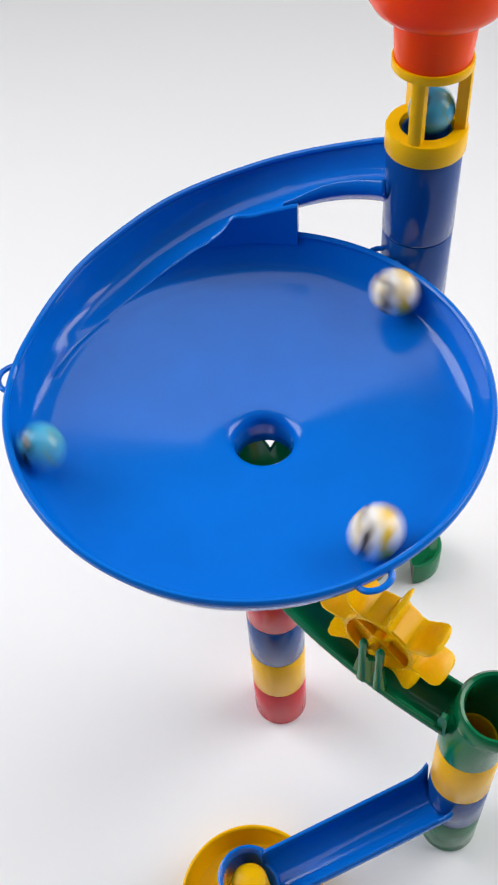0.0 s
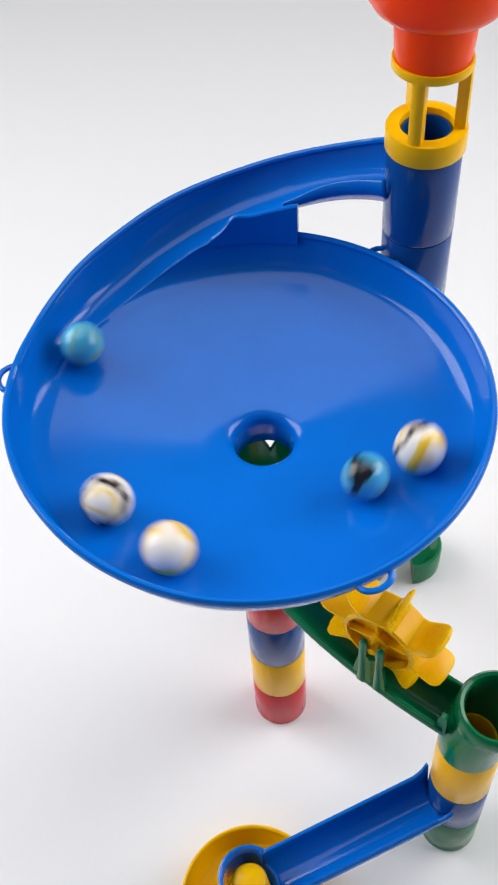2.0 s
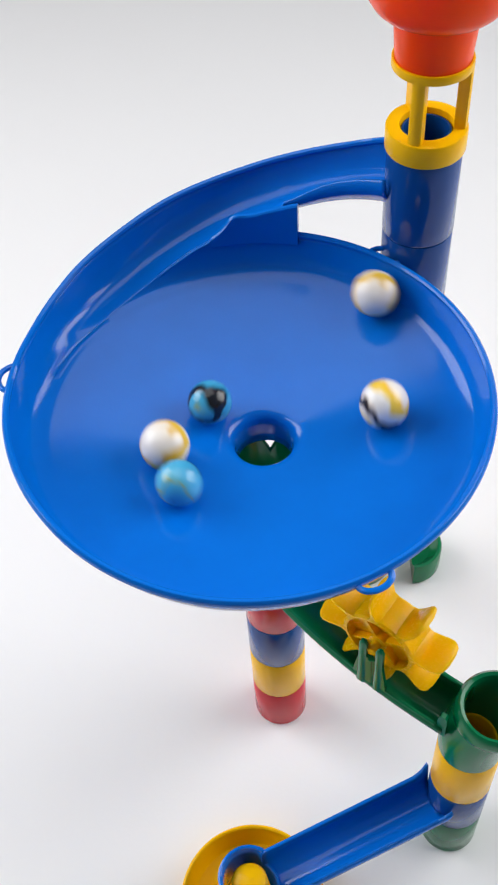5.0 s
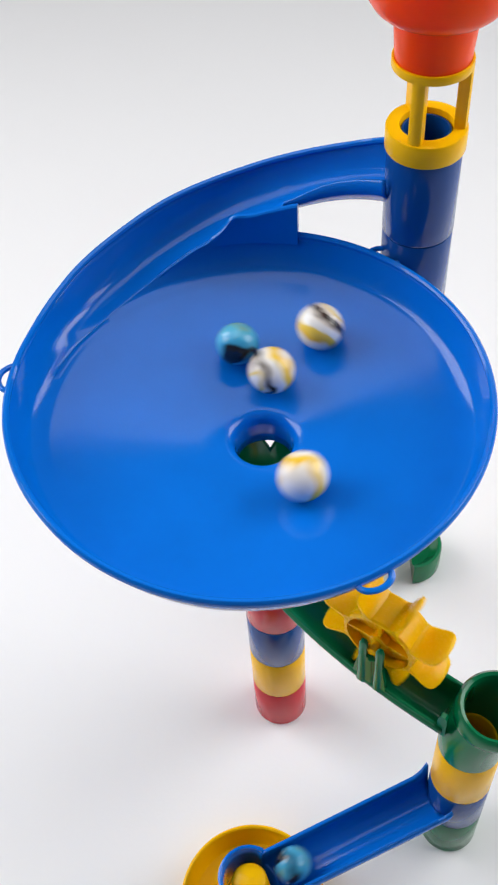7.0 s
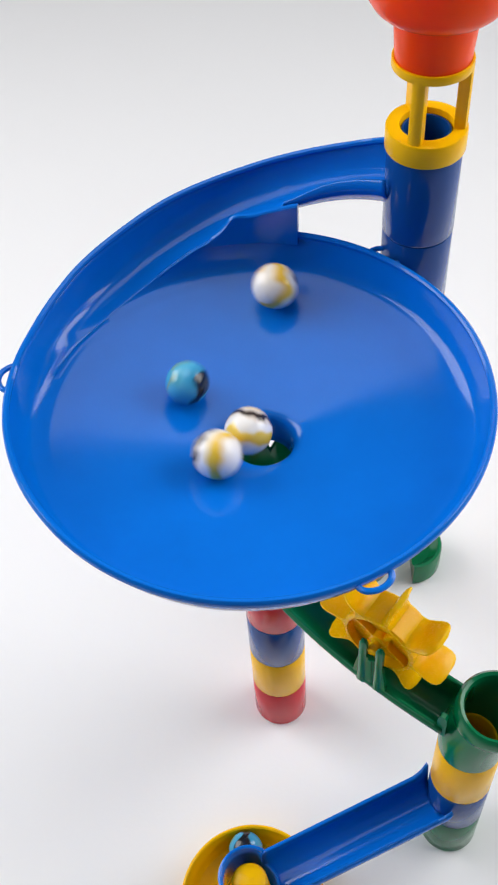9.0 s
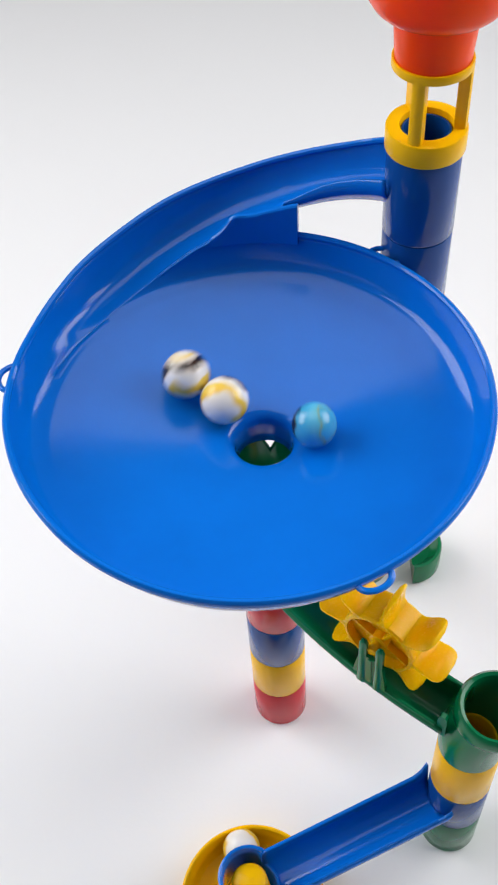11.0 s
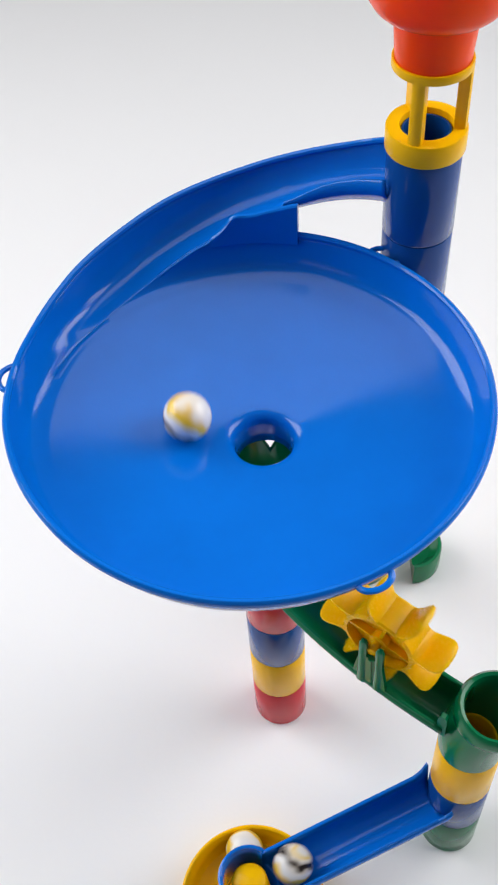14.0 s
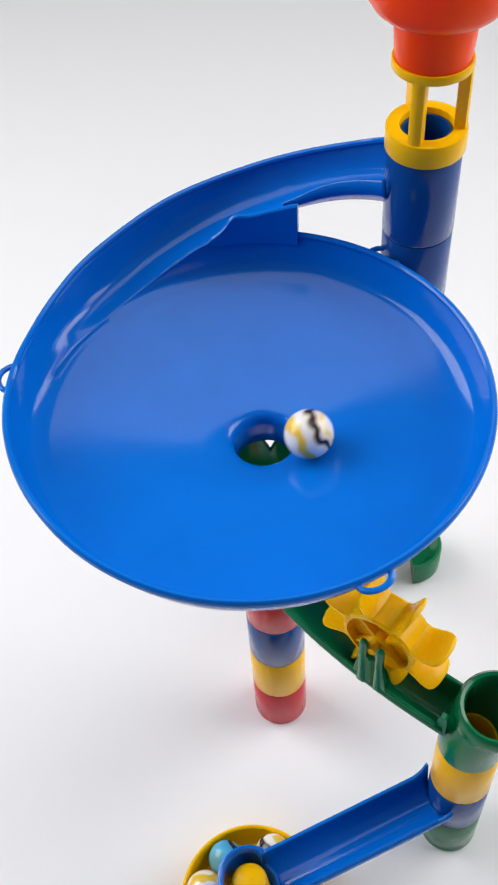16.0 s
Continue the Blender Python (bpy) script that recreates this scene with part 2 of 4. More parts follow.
def channel_surface(bm):
    rows = []
    for k in range(97):
        deg = 55.5 + (162 - 55.5) * k / 96
        a = radians(deg)
        ro, zo, ri, zi, zb = (glide(deg, CH_DEG, v) for v in (CH_RO, CH_ZO, CH_RI, CH_ZI, CH_ZB))
        if deg > 84:
            # the inner edge lies on the bowl's own wall
            lip = bowl_lip(deg)
            ri, zi = lip[0] - 0.2, (lip[1] if deg > 106 else max(guard_top(deg - 2.6) - 0.4, lip[1] - 0.3))
            zb = max(zb, zi - 9.0) if deg < 120 else zi + 0.1
        w = ro - ri
        sec = [(ri, zi), (ri + 0.04 * w, zi + (zb - zi) * 0.55), (ri + 0.14 * w, zi + (zb - zi) * 0.9), (ri + 0.3 * w, zb), (ri + 0.55 * w, zb),
               (ri + 0.74 * w, zb + 0.9), (ri + 0.86 * w, zb + 3.0), (ri + 0.94 * w, zb + (zo - zb) * 0.55), (ri + 0.985 * w, zb + (zo - zb) * 0.8), (ro, zo)]
        # towards its end the section becomes the bowl's own wall
        mix = min(1.0, max(0.0, (deg - 138) / 26.0))
        mix = mix * mix * (3 - 2 * mix)
        wall = []
        for s in WALL_STEPS:
            z = 213.7 + 13.1 * s
            r = wall_radius(z, deg)
            wall.append((r + shift(r) * math.cos(a) + shift_y(r) * math.sin(a), z))
        sec = [(r0 + (r1 - r0) * mix, z0 + (z1 - z0) * mix) for (r0, z0), (r1, z1) in zip(sec, wall)]
        rows.append([(r * math.cos(a), r * math.sin(a), z) for r, z in sec])
    # its last stretch is one with the bowl's wall
    rows += [wall_column(deg, 13.1) for deg in (164.0, 166.0, 168.0, 170.0, 172.0)]
    sheet(bm, rows)


def vortex_bowl():
    ob = thing("vortex_bowl", 0, 0, 0, "glossy blue plastic vortex bowl with a curved entry channel", "marble run bowl")
    bm = bmesh.new()
    bowl_surface(bm)
    thicken(part("bowl", bm, BLUE, ob, angle=60, up=True), 0.9)
    # rolled rim round the open part of the bowl
    bm = bmesh.new()
    rows = []
    for k in range(129):
        deg = 170 + (360 + 82 - 170) * k / 128
        a = radians(deg)
        sec = [(73.9, 225.9), (73.7, 227.1), (74.3, 227.8), (75.2, 227.9), (75.9, 227.3), (76.1, 226.3), (75.9, 225.4), (75.3, 225.0), (74.8, 225.5)]
        rows.append([(CX_RIM + (r + bulge(deg)) * math.cos(a), CY_RIM + (r + bulge(deg)) * math.sin(a), z) for r, z in sec])
    sheet(bm, rows, closed=True)
    part("rim", bm, BLUE, ob)
    bm = bmesh.new()
    pts = []
    for k in range(81):
        deg = 55.5 + (174 - 55.5) * k / 80
        mix = min(1.0, max(0.0, (deg - 138) / 26.0))
        mix = mix * mix * (3 - 2 * mix)
        end = wall_radius(226.8, deg)
        r = glide(deg, CH_DEG, CH_RO) * (1 - mix) + (end + shift(end) * math.cos(radians(deg)) + shift_y(end) * math.sin(radians(deg))) * mix
        z = glide(deg, CH_DEG, CH_ZO) * (1 - mix) + 226.7 * mix
        pts.append(((r + 0.6) * math.cos(radians(deg)), (r + 0.6) * math.sin(radians(deg)), z))
    bar(bm, pts, 1.15)
    part("channel_rim", bm, BLUE, ob)
    # guard wall between the channel's mouth and the bowl
    bm = bmesh.new()
    rows = []
    for k in range(25):
        deg = 76.6 + 24.5 * k / 24
        a = radians(deg)
        top = guard_top(deg)
        sec = [(73.0, 223.5), (73.4, top - 0.5), (73.9, top), (75.0, top), (75.5, top - 0.5), (75.2, 223.5)]
        rows.append([(shift(75) + r * math.cos(a), shift_y(75) + r * math.sin(a), z) for r, z in sec])
    sheet(bm, rows, closed=True)
    part("guard_wall", bm, BLUE, ob)
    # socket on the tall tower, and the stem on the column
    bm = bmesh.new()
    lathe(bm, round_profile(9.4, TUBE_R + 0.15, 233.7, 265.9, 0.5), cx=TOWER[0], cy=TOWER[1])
    socket = part("tower_socket", bm, DARK_BLUE, ob)
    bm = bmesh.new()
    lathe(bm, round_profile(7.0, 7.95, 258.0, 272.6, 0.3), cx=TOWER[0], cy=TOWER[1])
    part("spigot", bm, DARK_BLUE, socket)
    bm = bmesh.new()
    lathe(bm, round_profile(9.9, TUBE_R, 189.0, 200.0, 0.5))
    part("stem", bm, BLUE, ob)
    for deg, wide, deep in ((52.5, 5.6, 5.0), (-63.2, 5.1, 3.4), (172.5, 5.6, 5.4)):
        bm = bmesh.new()
        a = radians(deg)
        rr = 75.6
        c = Vector((CX_RIM + rr * math.cos(a), CY_RIM + rr * math.sin(a), 225.6))
        out, side = Vector((math.cos(a), math.sin(a), 0)), Vector((-math.sin(a), math.cos(a), 0))
        pts = [c + side * wide * math.cos(t) + out * (0.2 + deep * math.sin(t)) for t in np.linspace(0, math.pi, 17)]
        bar(bm, pts, 1.0, 8, 0.9)
        part("hanging_loop", bm, BLUE, ob)
    return ob


vortex_bowl()


# ---- yellow outlet cage and orange hopper on top of the tower ----
def outlet_cage():
    ob = thing("outlet_cage", *TOWER, 266.0, "yellow plastic cage piece below the orange hopper", "toy tube")
    bm = bmesh.new()
    lathe(bm, round_profile(8.35, 13.05, 0, 8.2, 0.8))
    part("lower_ring", bm, YELLOW, ob)
    bm = bmesh.new()
    lathe(bm, round_profile(11.55, 12.4, 29.0, 32.0, 0.35))
    part("upper_ring", bm, YELLOW, ob)
    for deg in (-116, -9, 109):
        a = radians(deg)
        bm = bmesh.new()
        rows = []
        for z in (7.6, 9.0, 18.0, 28.5, 30.2):
            rows.append([((10.8 + u) * math.cos(a) - v * math.sin(a), (10.8 + u) * math.sin(a) + v * math.cos(a), z)
                         for u, v in ((-2.5, -2.1), (0.9, -2.1), (1.5, -1.4), (1.7, 0), (1.5, 1.4), (0.9, 2.1), (-2.5, 2.1))])
        sheet(bm, rows, closed=True)
        part("post", bm, YELLOW, ob)


def hopper():
    ob = thing("hopper", *TOWER, 296.5, "orange-red plastic funnel hopper on the tower", "funnel")
    bm = bmesh.new()
    lathe(bm, [(8.8, 0.6), (9.2, 0), (11.0, 0), (11.5, 0.5), (12.65, 15.6), (12.75, 17.4), (11.4, 17.4), (11.2, 16.0)])
    part("spout", bm, ORANGE, ob)
    bm = bmesh.new()
    lathe(bm, [(12.8, 16.9), (13.6, 17.0), (16.4, 17.3), (17.6, 17.7), (18.9, 18.9), (20.4, 21.3), (21.4, 25.1), (22.4, 31.5), (23.4, 38.0), (22.0, 38.0), (21.0, 31.7), (20.0, 25.7), (18.8, 22.3), (17.2, 19.9), (15.4, 18.9), (11.4, 18.3), (11.4, 17.5), (12.8, 17.5)])
    part("funnel", bm, ORANGE, ob)
    bm = bmesh.new()
    lathe(bm, [(22.0, 38.1), (23.6, 38.1), (24.4, 38.8), (24.0, 39.8), (22.4, 39.8)])
    part("funnel_rim", bm, ORANGE, ob)


outlet_cage()
hopper()


# ---- green track with the paddle wheel ----
def track_point(s):
    p0, p1, p2 = Vector((0, 0, 0)), Vector((30.5, -36, 0)), Vector((RAMP_TOWER[0], RAMP_TOWER[1], 0))
    p = (1 - s) ** 2 * p0 + 2 * s * (1 - s) * p1 + s * s * p2
    d = (2 * (1 - s) * (p1 - p0) + 2 * s * (p2 - p1)).normalized()
    return p, d, Vector((-d.y, d.x, 0))     # place, way, side towards the back


FORK = 0.597       # where along the track the wheel's forks stand


def track_height(s):
    return 128.0 - 18.5 * s


def green_track():
    ob = thing("wheel_track", 0, 0, 0, "dark green plastic track holding a yellow paddle wheel", "marble run track")
    bm = bmesh.new()
    rows = []
    for k in range(33):
        s = 0.115 + (0.905 - 0.115) * k / 32
        p, d, side = track_point(s)
        z = track_height(s)
        sec = [(-8.9, 0), (-8.0, -4.5), (-6.3, -8.4), (-3.6, -11.0), (0, -12.0), (4.0, -11.2), (7.4, -9.0), (8.7, -5.0), (8.9, 0)]
        rows.append([p + side * u + Vector((0, 0, z + v)) for u, v in sec])
    sheet(bm, rows)
    thicken(part("trough", bm, GREEN, ob, angle=60, up=True), 1.6)
    for u in (-9.2, 9.2):
        bm = bmesh.new()
        pts = []
        for k in range(33):
            s = 0.125 + (0.875 - 0.125) * k / 32
            p, d, side = track_point(s)
            pts.append(p + side * u + Vector((0, 0, track_height(s))))
        bar(bm, pts, 0.9)
        part("edge_bead", bm, GREEN, ob)
    # collar on the column: open towards the trough, notched on top, with an added unseen opening for light
    bm = bmesh.new()
    n, levels = 180, [118.0, 119.5, 126, 134, 145, 152, 160, 168, 176, 180.0, 182.2, 183.2, 184.2, 185.2, 186.2, 187.2, 188.8]
    grid = [[bm.verts.new((12.0 * math.cos(2 * math.pi * i / n), 12.0 * math.sin(2 * math.pi * i / n), z)) for i in range(n)] for z in levels]
    for k in range(len(levels) - 1):
        for i in range(n):
            deg, mid = (i + 0.5) * 360 / n, (levels[k] + levels[k + 1]) / 2
            outlet = abs((deg - 315 + 180) % 360 - 180) < 42 and 1 <= k <= 3
            # unseen opening, added so that light reaches the collar's inside
            light_opening = abs((deg - 280 + 180) % 360 - 180) < 75 and 5 <= k <= 8
            notch = mid > 182 and abs(deg - 82) < (mid - 182) / 6.0 * 13
            if not (outlet or light_opening or notch):
                bm.faces.new((grid[k][i], grid[k][(i + 1) % n], grid[k + 1][(i + 1) % n], grid[k + 1][i]))
    thicken(part("collar", bm, GREEN, ob, angle=60), 1.7)
    bm = bmesh.new()
    ring = [(10.1 * math.cos(2 * math.pi * k / 40), 10.1 * math.sin(2 * math.pi * k / 40)) for k in range(40)]
    rows = [[(x, y, 121.0 - 0.25 * (x - y)) for x, y in ring], [(x, y, 119.4 - 0.25 * (x - y)) for x, y in ring]]
    sheet(bm, rows, closed=True)
    part("collar_floor", bm, GREEN, ob)
    # cup on the ramp tower
    bm = bmesh.new()
    x, y = RAMP_TOWER
    # the cup's mouth leans out past the tower
    rings = []
    for r, z in [(9.8, 90.8), (12.0, 90.8), (12.05, 91.4), (12.05, 104), (12.2, 110.0), (12.5, 114.2), (13.0, 114.8), (14.1, 115.0), (14.8, 115.9), (15.0, 118.2), (14.6, 120.5), (13.4, 121.8), (12.2, 121.2),
                 (11.6, 119.5), (11.0, 112.0), (9.9, 102.0)]:
        ox = x + 6.6 * min(1.0, max(0.0, (z - 103.0) / 15.0))
        rings.append([bm.verts.new((ox + r * math.cos(2 * math.pi * i / 64), y + r * math.sin(2 * math.pi * i / 64), z)) for i in range(64)])
    for lo, hi in zip(rings, rings[1:] + rings[:1]):
        for i in range(64):
            bm.faces.new((lo[i], lo[(i + 1) % 64], hi[(i + 1) % 64], hi[i]))
    part("cup", bm, GREEN, ob)
    # forks that carry the axle, with a ribbed web below
    for u, sgn in ((-9.3, -1), (9.3, 1)):
        for ds in (-3.4, 3.4):
            bm = bmesh.new()
            p, d, side = track_point(FORK)
            base = p + side * u + d * ds
            rows = []
            for z, w, dep in ((113.5, 1.9, 1.1), (118, 1.8, 1.1), (130, 1.6, 1.1), (141.5, 1.5, 1.1), (143.0, 1.0, 0.9), (143.5, 0.4, 0.4)):
                rows.append([base + d * (w * a) + side * (dep * b) + Vector((0, 0, z)) for a, b in ((-1, -0.6), (-0.6, -1), (0.6, -1), (1, -0.6), (1, 0.6), (0.6, 1), (-0.6, 1), (-1, 0.6))])
            sheet(bm, rows, closed=True)
            part("fork", bm, GREEN, ob)
        bm = bmesh.new()
        p, d, side = track_point(FORK)
        rows = []
        for z, half in ((115, 7.2), (118, 6.9), (124, 6.2), (130, 5.2), (134, 4.2)):
            rows.append([p + side * (u + b) + d * (half * a) + Vector((0, 0, z)) for a, b in ((-1, -0.7), (1, -0.7), (1, 0.7), (-1, 0.7))])
        sheet(bm, rows, closed=True)
        web = part("web", bm, GREEN, ob)
        bm = bmesh.new()
        rows = [[p + side * (u + b) + d * (half * a) + Vector((0, 0, z)) for a, b in ((-1, -1.2), (1, -1.2), (1, 1.2), (-1, 1.2))] for z, half in ((117, 1.2), (128, 0.9), (133.6, 0.7))]
        sheet(bm, rows, closed=True)
        part("rib", bm, GREEN, web)
    # tabs where the trough meets the cup
    for u, along in ((-8.3, 0.90), (8.6, 0.93)):
        bm = bmesh.new()
        p, d, side = track_point(along)
        rows = []
        for z, half in ((106, 1.8), (116, 1.8), (119, 1.4), (120, 0.8)):
            rows.append([p + side * (u + b) + d * (half * a) + Vector((0, 0, z)) for a, b in ((-1, -1.0), (1, -1.0), (1, 1.0), (-1, 1.0))])
        sheet(bm, rows, closed=True)
        part("tab", bm, GREEN, ob)
    return ob


AXLE = (41.0, -37.0, 137.5)
AXLE_TURN = math.degrees(math.atan2(-0.583, 0.812))     # the wheel rolls along the track here


def paddle_wheel():
    """The wheel's own axis is its y axis; it turns in its x-z plane."""
    ob = new("paddle_wheel")
    tagged(ob, "amber-yellow plastic paddle wheel resting in green forks", "toy wheel")
    bm = bmesh.new()
    half = 6.8

    def turned(profile, n=64):
        rings = [[bm.verts.new((r * math.cos(2 * math.pi * i / n), y, r * math.sin(2 * math.pi * i / n))) for i in range(n)] for r, y in profile]
        for a, b in zip(rings, rings[1:] + rings[:1]):
            for i in range(n):
                j = (i + 1) % n
                bm.faces.new((a[i], a[j], b[j], b[i]))
    turned([(12.6, -half), (13.6, -half), (14.3, -half + 0.7), (14.3, half - 0.7), (13.6, half), (12.6, half)])
    part("drum", bm, AMBER, ob)
    bm = bmesh.new()
    turned([(2.0, -3.0), (12.8, -3.0), (12.8, 2.6), (2.0, 2.6)])
    part("disc", bm, AMBER, ob)
    bm = bmesh.new()
    turned([(0.3, -10.6), (1.6, -10.6), (1.9, -10.2), (1.9, -half), (3.4, -half + 0.5), (3.4, half - 0.5), (1.9, half), (1.9, 10.2), (1.6, 10.6), (0.3, 10.6)], 24)
    part("axle", bm, AMBER, ob)
    for k in range(4):
        bm = bmesh.new()
        a = math.pi * k / 2 + 0.4
        rows = [[(r * math.cos(a) - v * math.sin(a), y, r * math.sin(a) + v * math.cos(a)) for y, v in ((-5.8, -0.6), (-5.8, 0.6), (5.8, 0.6), (5.8, -0.6))] for r in (3.0, 8.0, 12.9)]
        sheet(bm, rows, closed=True)
        part("spoke", bm, AMBER, ob)
    for k in range(8):
        bm = bmesh.new()
        a = 2 * math.pi * k / 8
        rows = []
        # curved paddle plate with rounded corners
        for u, w, c in ((13.4, 6.7, 0.0), (15.0, 6.8, 0.1), (18.0, 7.2, 0.35), (20.5, 7.5, 0.6), (22.8, 7.4, 0.6), (24.3, 6.7, 0.4), (25.3, 5.4, 0.2), (25.8, 3.2, 0.05)):
            row = []
            for side in (1, -1):
                for f in (-1, -0.7, 0, 0.7, 1)[::side]:
                    v = c * 1.4 * (1 - f * f) + side * ((0.9 if abs(f) < 1 else 0.35) + 2.2 * max(0.0, (16.5 - u) / 3.1) ** 2)
                    row.append((u * math.cos(a) - v * math.sin(a), w * f, u * math.sin(a) + v * math.cos(a)))
            rows.append(row)
        sheet(bm, rows, closed=True)
        part("paddle", bm, AMBER, ob, angle=55)
    return ob


green_track()
wheel = paddle_wheel()


# ---- blue ramp from the ramp tower down to the yellow tray ----
def blue_ramp():
    ob = thing("blue_ramp", 0, 0, 0, "blue plastic straight ramp sloping down to the yellow tray", "marble run track")
    a, b = Vector((*RAMP_TOWER, 0)), Vector((*TRAY, 0))
    d = (b - a).normalized()
    side = Vector((d.y, -d.x, 0))
    length = (b - a).length
    bm = bmesh.new()
    rows = []
    for k in range(25):
        u = 9.5 + (length - 17.5) * k / 24
        z = 52.0 - 0.222 * u
        flare = max(0.0, 1 - (u - 9.5) / 7.0) ** 2
        sec = [(-9.9 - flare, 0.6 + 5.0 * flare), (-9.6, -4.5), (-7.9, -8.2), (-4.6, -10.2), (-0.9, -10.8), (2.8, -10.2), (6.1, -8.2), (7.8, -4.5), (8.1 + flare, 0.6 + 5.0 * flare)]
        rows.append([a + d * u + side * v + Vector((0, 0, z + w)) for v, w in sec])
    sheet(bm, rows)
    thicken(part("trough", bm, BLUE, ob, angle=60, up=True), 1.5)
    for v in (-10.3, 8.5):
        bm = bmesh.new()
        bar(bm, [a + d * u + side * v + Vector((0, 0, 52.6 - 0.222 * u)) for u in np.linspace(15, length - 11, 12)], 0.75)
        part("edge_bead", bm, BLUE, ob)
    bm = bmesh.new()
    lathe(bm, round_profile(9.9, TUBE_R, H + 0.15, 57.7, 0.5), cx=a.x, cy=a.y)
    part("upper_ring", bm, DARK_BLUE, ob)
    bm = bmesh.new()
    # the lower ring stands open towards the ramp
    n, levels = 72, [13.5, 20.0, 26.0, 31.0, 36.5, 42.0]
    grid = [[bm.verts.new((b.x + 12.0 * math.cos(2 * math.pi * i / n), b.y + 12.0 * math.sin(2 * math.pi * i / n), z)) for i in range(n)] for z in levels]
    for k in range(len(levels) - 1):
        for i in range(n):
            if not (abs(((i + 0.5) * 360 / n - 21 + 180) % 360 - 180) < (0, 0, 44, 46, 50)[k]):
                bm.faces.new((grid[k][i], grid[k][(i + 1) % n], grid[k + 1][(i + 1) % n], grid[k + 1][i]))
    thicken(part("lower_ring", bm, BLUE, ob, angle=60), 1.6)
    bm = bmesh.new()
    bar(bm, [(b.x + 11.3 * math.cos(t), b.y + 11.3 * math.sin(t), 42.0) for t in np.linspace(radians(60), radians(338), 40)], 0.95)
    part("ring_lip", bm, BLUE, ob)
    return ob


blue_ramp()


# ---- yellow catch tray ----
def catch_tray():
    ob = thing("catch_tray", *TRAY, 0, "round yellow plastic catch tray on the white sheet", "tray")
    bm = bmesh.new()
    lathe(bm, [(0.4, 0.2), (27.0, 0.2), (28.0, 0.8), (29.4, 12.0), (29.9, 12.8), (29.7, 13.6), (28.9, 13.8), (28.2, 13.2), (27.0, 5.0), (25.0, 3.2), (0.4, 2.8)])
    part("dish", bm, YELLOW, ob)
    bm = bmesh.new()
    lathe(bm, [(0.2, 2.6), (8.4, 2.6), (8.4, 12.0), (7.6, 24.0), (7.2, 35.5), (6.4, 37.2), (3.2, 38.6), (0.02, 39.0)], closed=False)
    part("centre_post", bm, YELLOW, ob)
    for k in range(3):
        bm = bmesh.new()
        c = radians(100 + 120 * k)
        rows = []
        for z in (2.6, 13.4):
            rows.append([((11.2 + p) * math.cos(c) - v * math.sin(c), (11.2 + p) * math.sin(c) + v * math.cos(c), z) for p, v in ((-0.8, -2), (0.8, -2), (0.8, 2), (-0.8, 2))])
        sheet(bm, rows, closed=True)
        part("ring_support", bm, YELLOW, ob)
    return ob


catch_tray()


# ---- green end piece behind the bowl ----
def green_stop():
    ob = thing("track_stop", 68.5, 78, 0, "green plastic rounded track end standing on the white sheet", "marble run track")
    bm = bmesh.new()
    rows = []
    for k in range(17):
        t = math.pi * k / 16 - math.pi / 2
        cxx, cyy = 15.5 * math.cos(t), 15.5 * math.sin(t)
        sec = [(0.02, 0.3), (0.95, 0.3), (1.0, 1.0), (1.0, 14.5), (0.97, 15.5), (0.88, 15.5), (0.84, 14.5), (0.60, 9.0), (0.02, 7.0)]
        rows.append([(cxx * f, cyy * f, z) for f, z in sec])
    sheet(bm, rows, closed=True)
    part("end_wall", bm, GREEN, ob)
    return ob


green_stop()


# ---- marbles ----
def marble(colour):
    bm = bmesh.new()
    bmesh.ops.create_uvsphere(bm, u_segments=40, v_segments=24, radius=8.0 if colour == "white" else 7.3)
    ob = finish("marble", bm, WHITE_GLASS if colour == "white" else BLUE_GLASS)
    return tagged(ob, "opaque white glass marble with yellow and black swirls" if colour == "white" else "turquoise glass marble with dark and amber swirls", "marble", "marbles")


marbles = {"B1": marble("turquoise"), "W1": marble("white"), "IN2": marble("white"), "B2": marble("turquoise"), "OUT": marble("white")}


def rolling(rows, r=8.0):
    """Smooth rows at every thirtieth of a second, with the turn of a rolling ball (held below a quarter turn a row)."""
    ts = [row[0] for row in rows]
    ps = [Vector(row[1:]) - Vector((0, 0, 8.0 - r)) for row in rows]

    def place(t):
        i = max(0, min(len(ts) - 2, next((k for k in range(len(ts) - 1) if t < ts[k + 1]), len(ts) - 2)))
        h = ts[i + 1] - ts[i]
        s = (t - ts[i]) / h

        def tangent(k):
            if k == 0 or k == len(ts) - 1:
                return Vector((0, 0, 0)) if k else (ps[1] - ps[0]) / (ts[1] - ts[0])
            a, b = (ps[k] - ps[k - 1]) / (ts[k] - ts[k - 1]), (ps[k + 1] - ps[k]) / (ts[k + 1] - ts[k])
            ha, hb = ts[k] - ts[k - 1], ts[k + 1] - ts[k]
            return (a * hb + b * ha) / (ha + hb)
        m0, m1 = tangent(i) * h, tangent(i + 1) * h
        return (2 * s ** 3 - 3 * s ** 2 + 1) * ps[i] + (s ** 3 - 2 * s ** 2 + s) * m0 + (-2 * s ** 3 + 3 * s ** 2) * ps[i + 1] + (s ** 3 - s ** 2) * m1
    out, last, turn = [], None, Matrix.Identity(4)
    for f in range(round(16 * FPS) + 1):
        t = f / FPS
        p = place(min(t, ts[-1]))
        if last is not None:
            v = p - last
            axis = Vector((0, 0, 1)).cross(v)
            if axis.length > 1e-4:
                turn = Matrix.Rotation(min(v.length / r, radians(70)), 4, axis.normalized()) @ turn
        last = p
        out.append((t, Matrix.Translation(p * MM) @ turn))
    return out


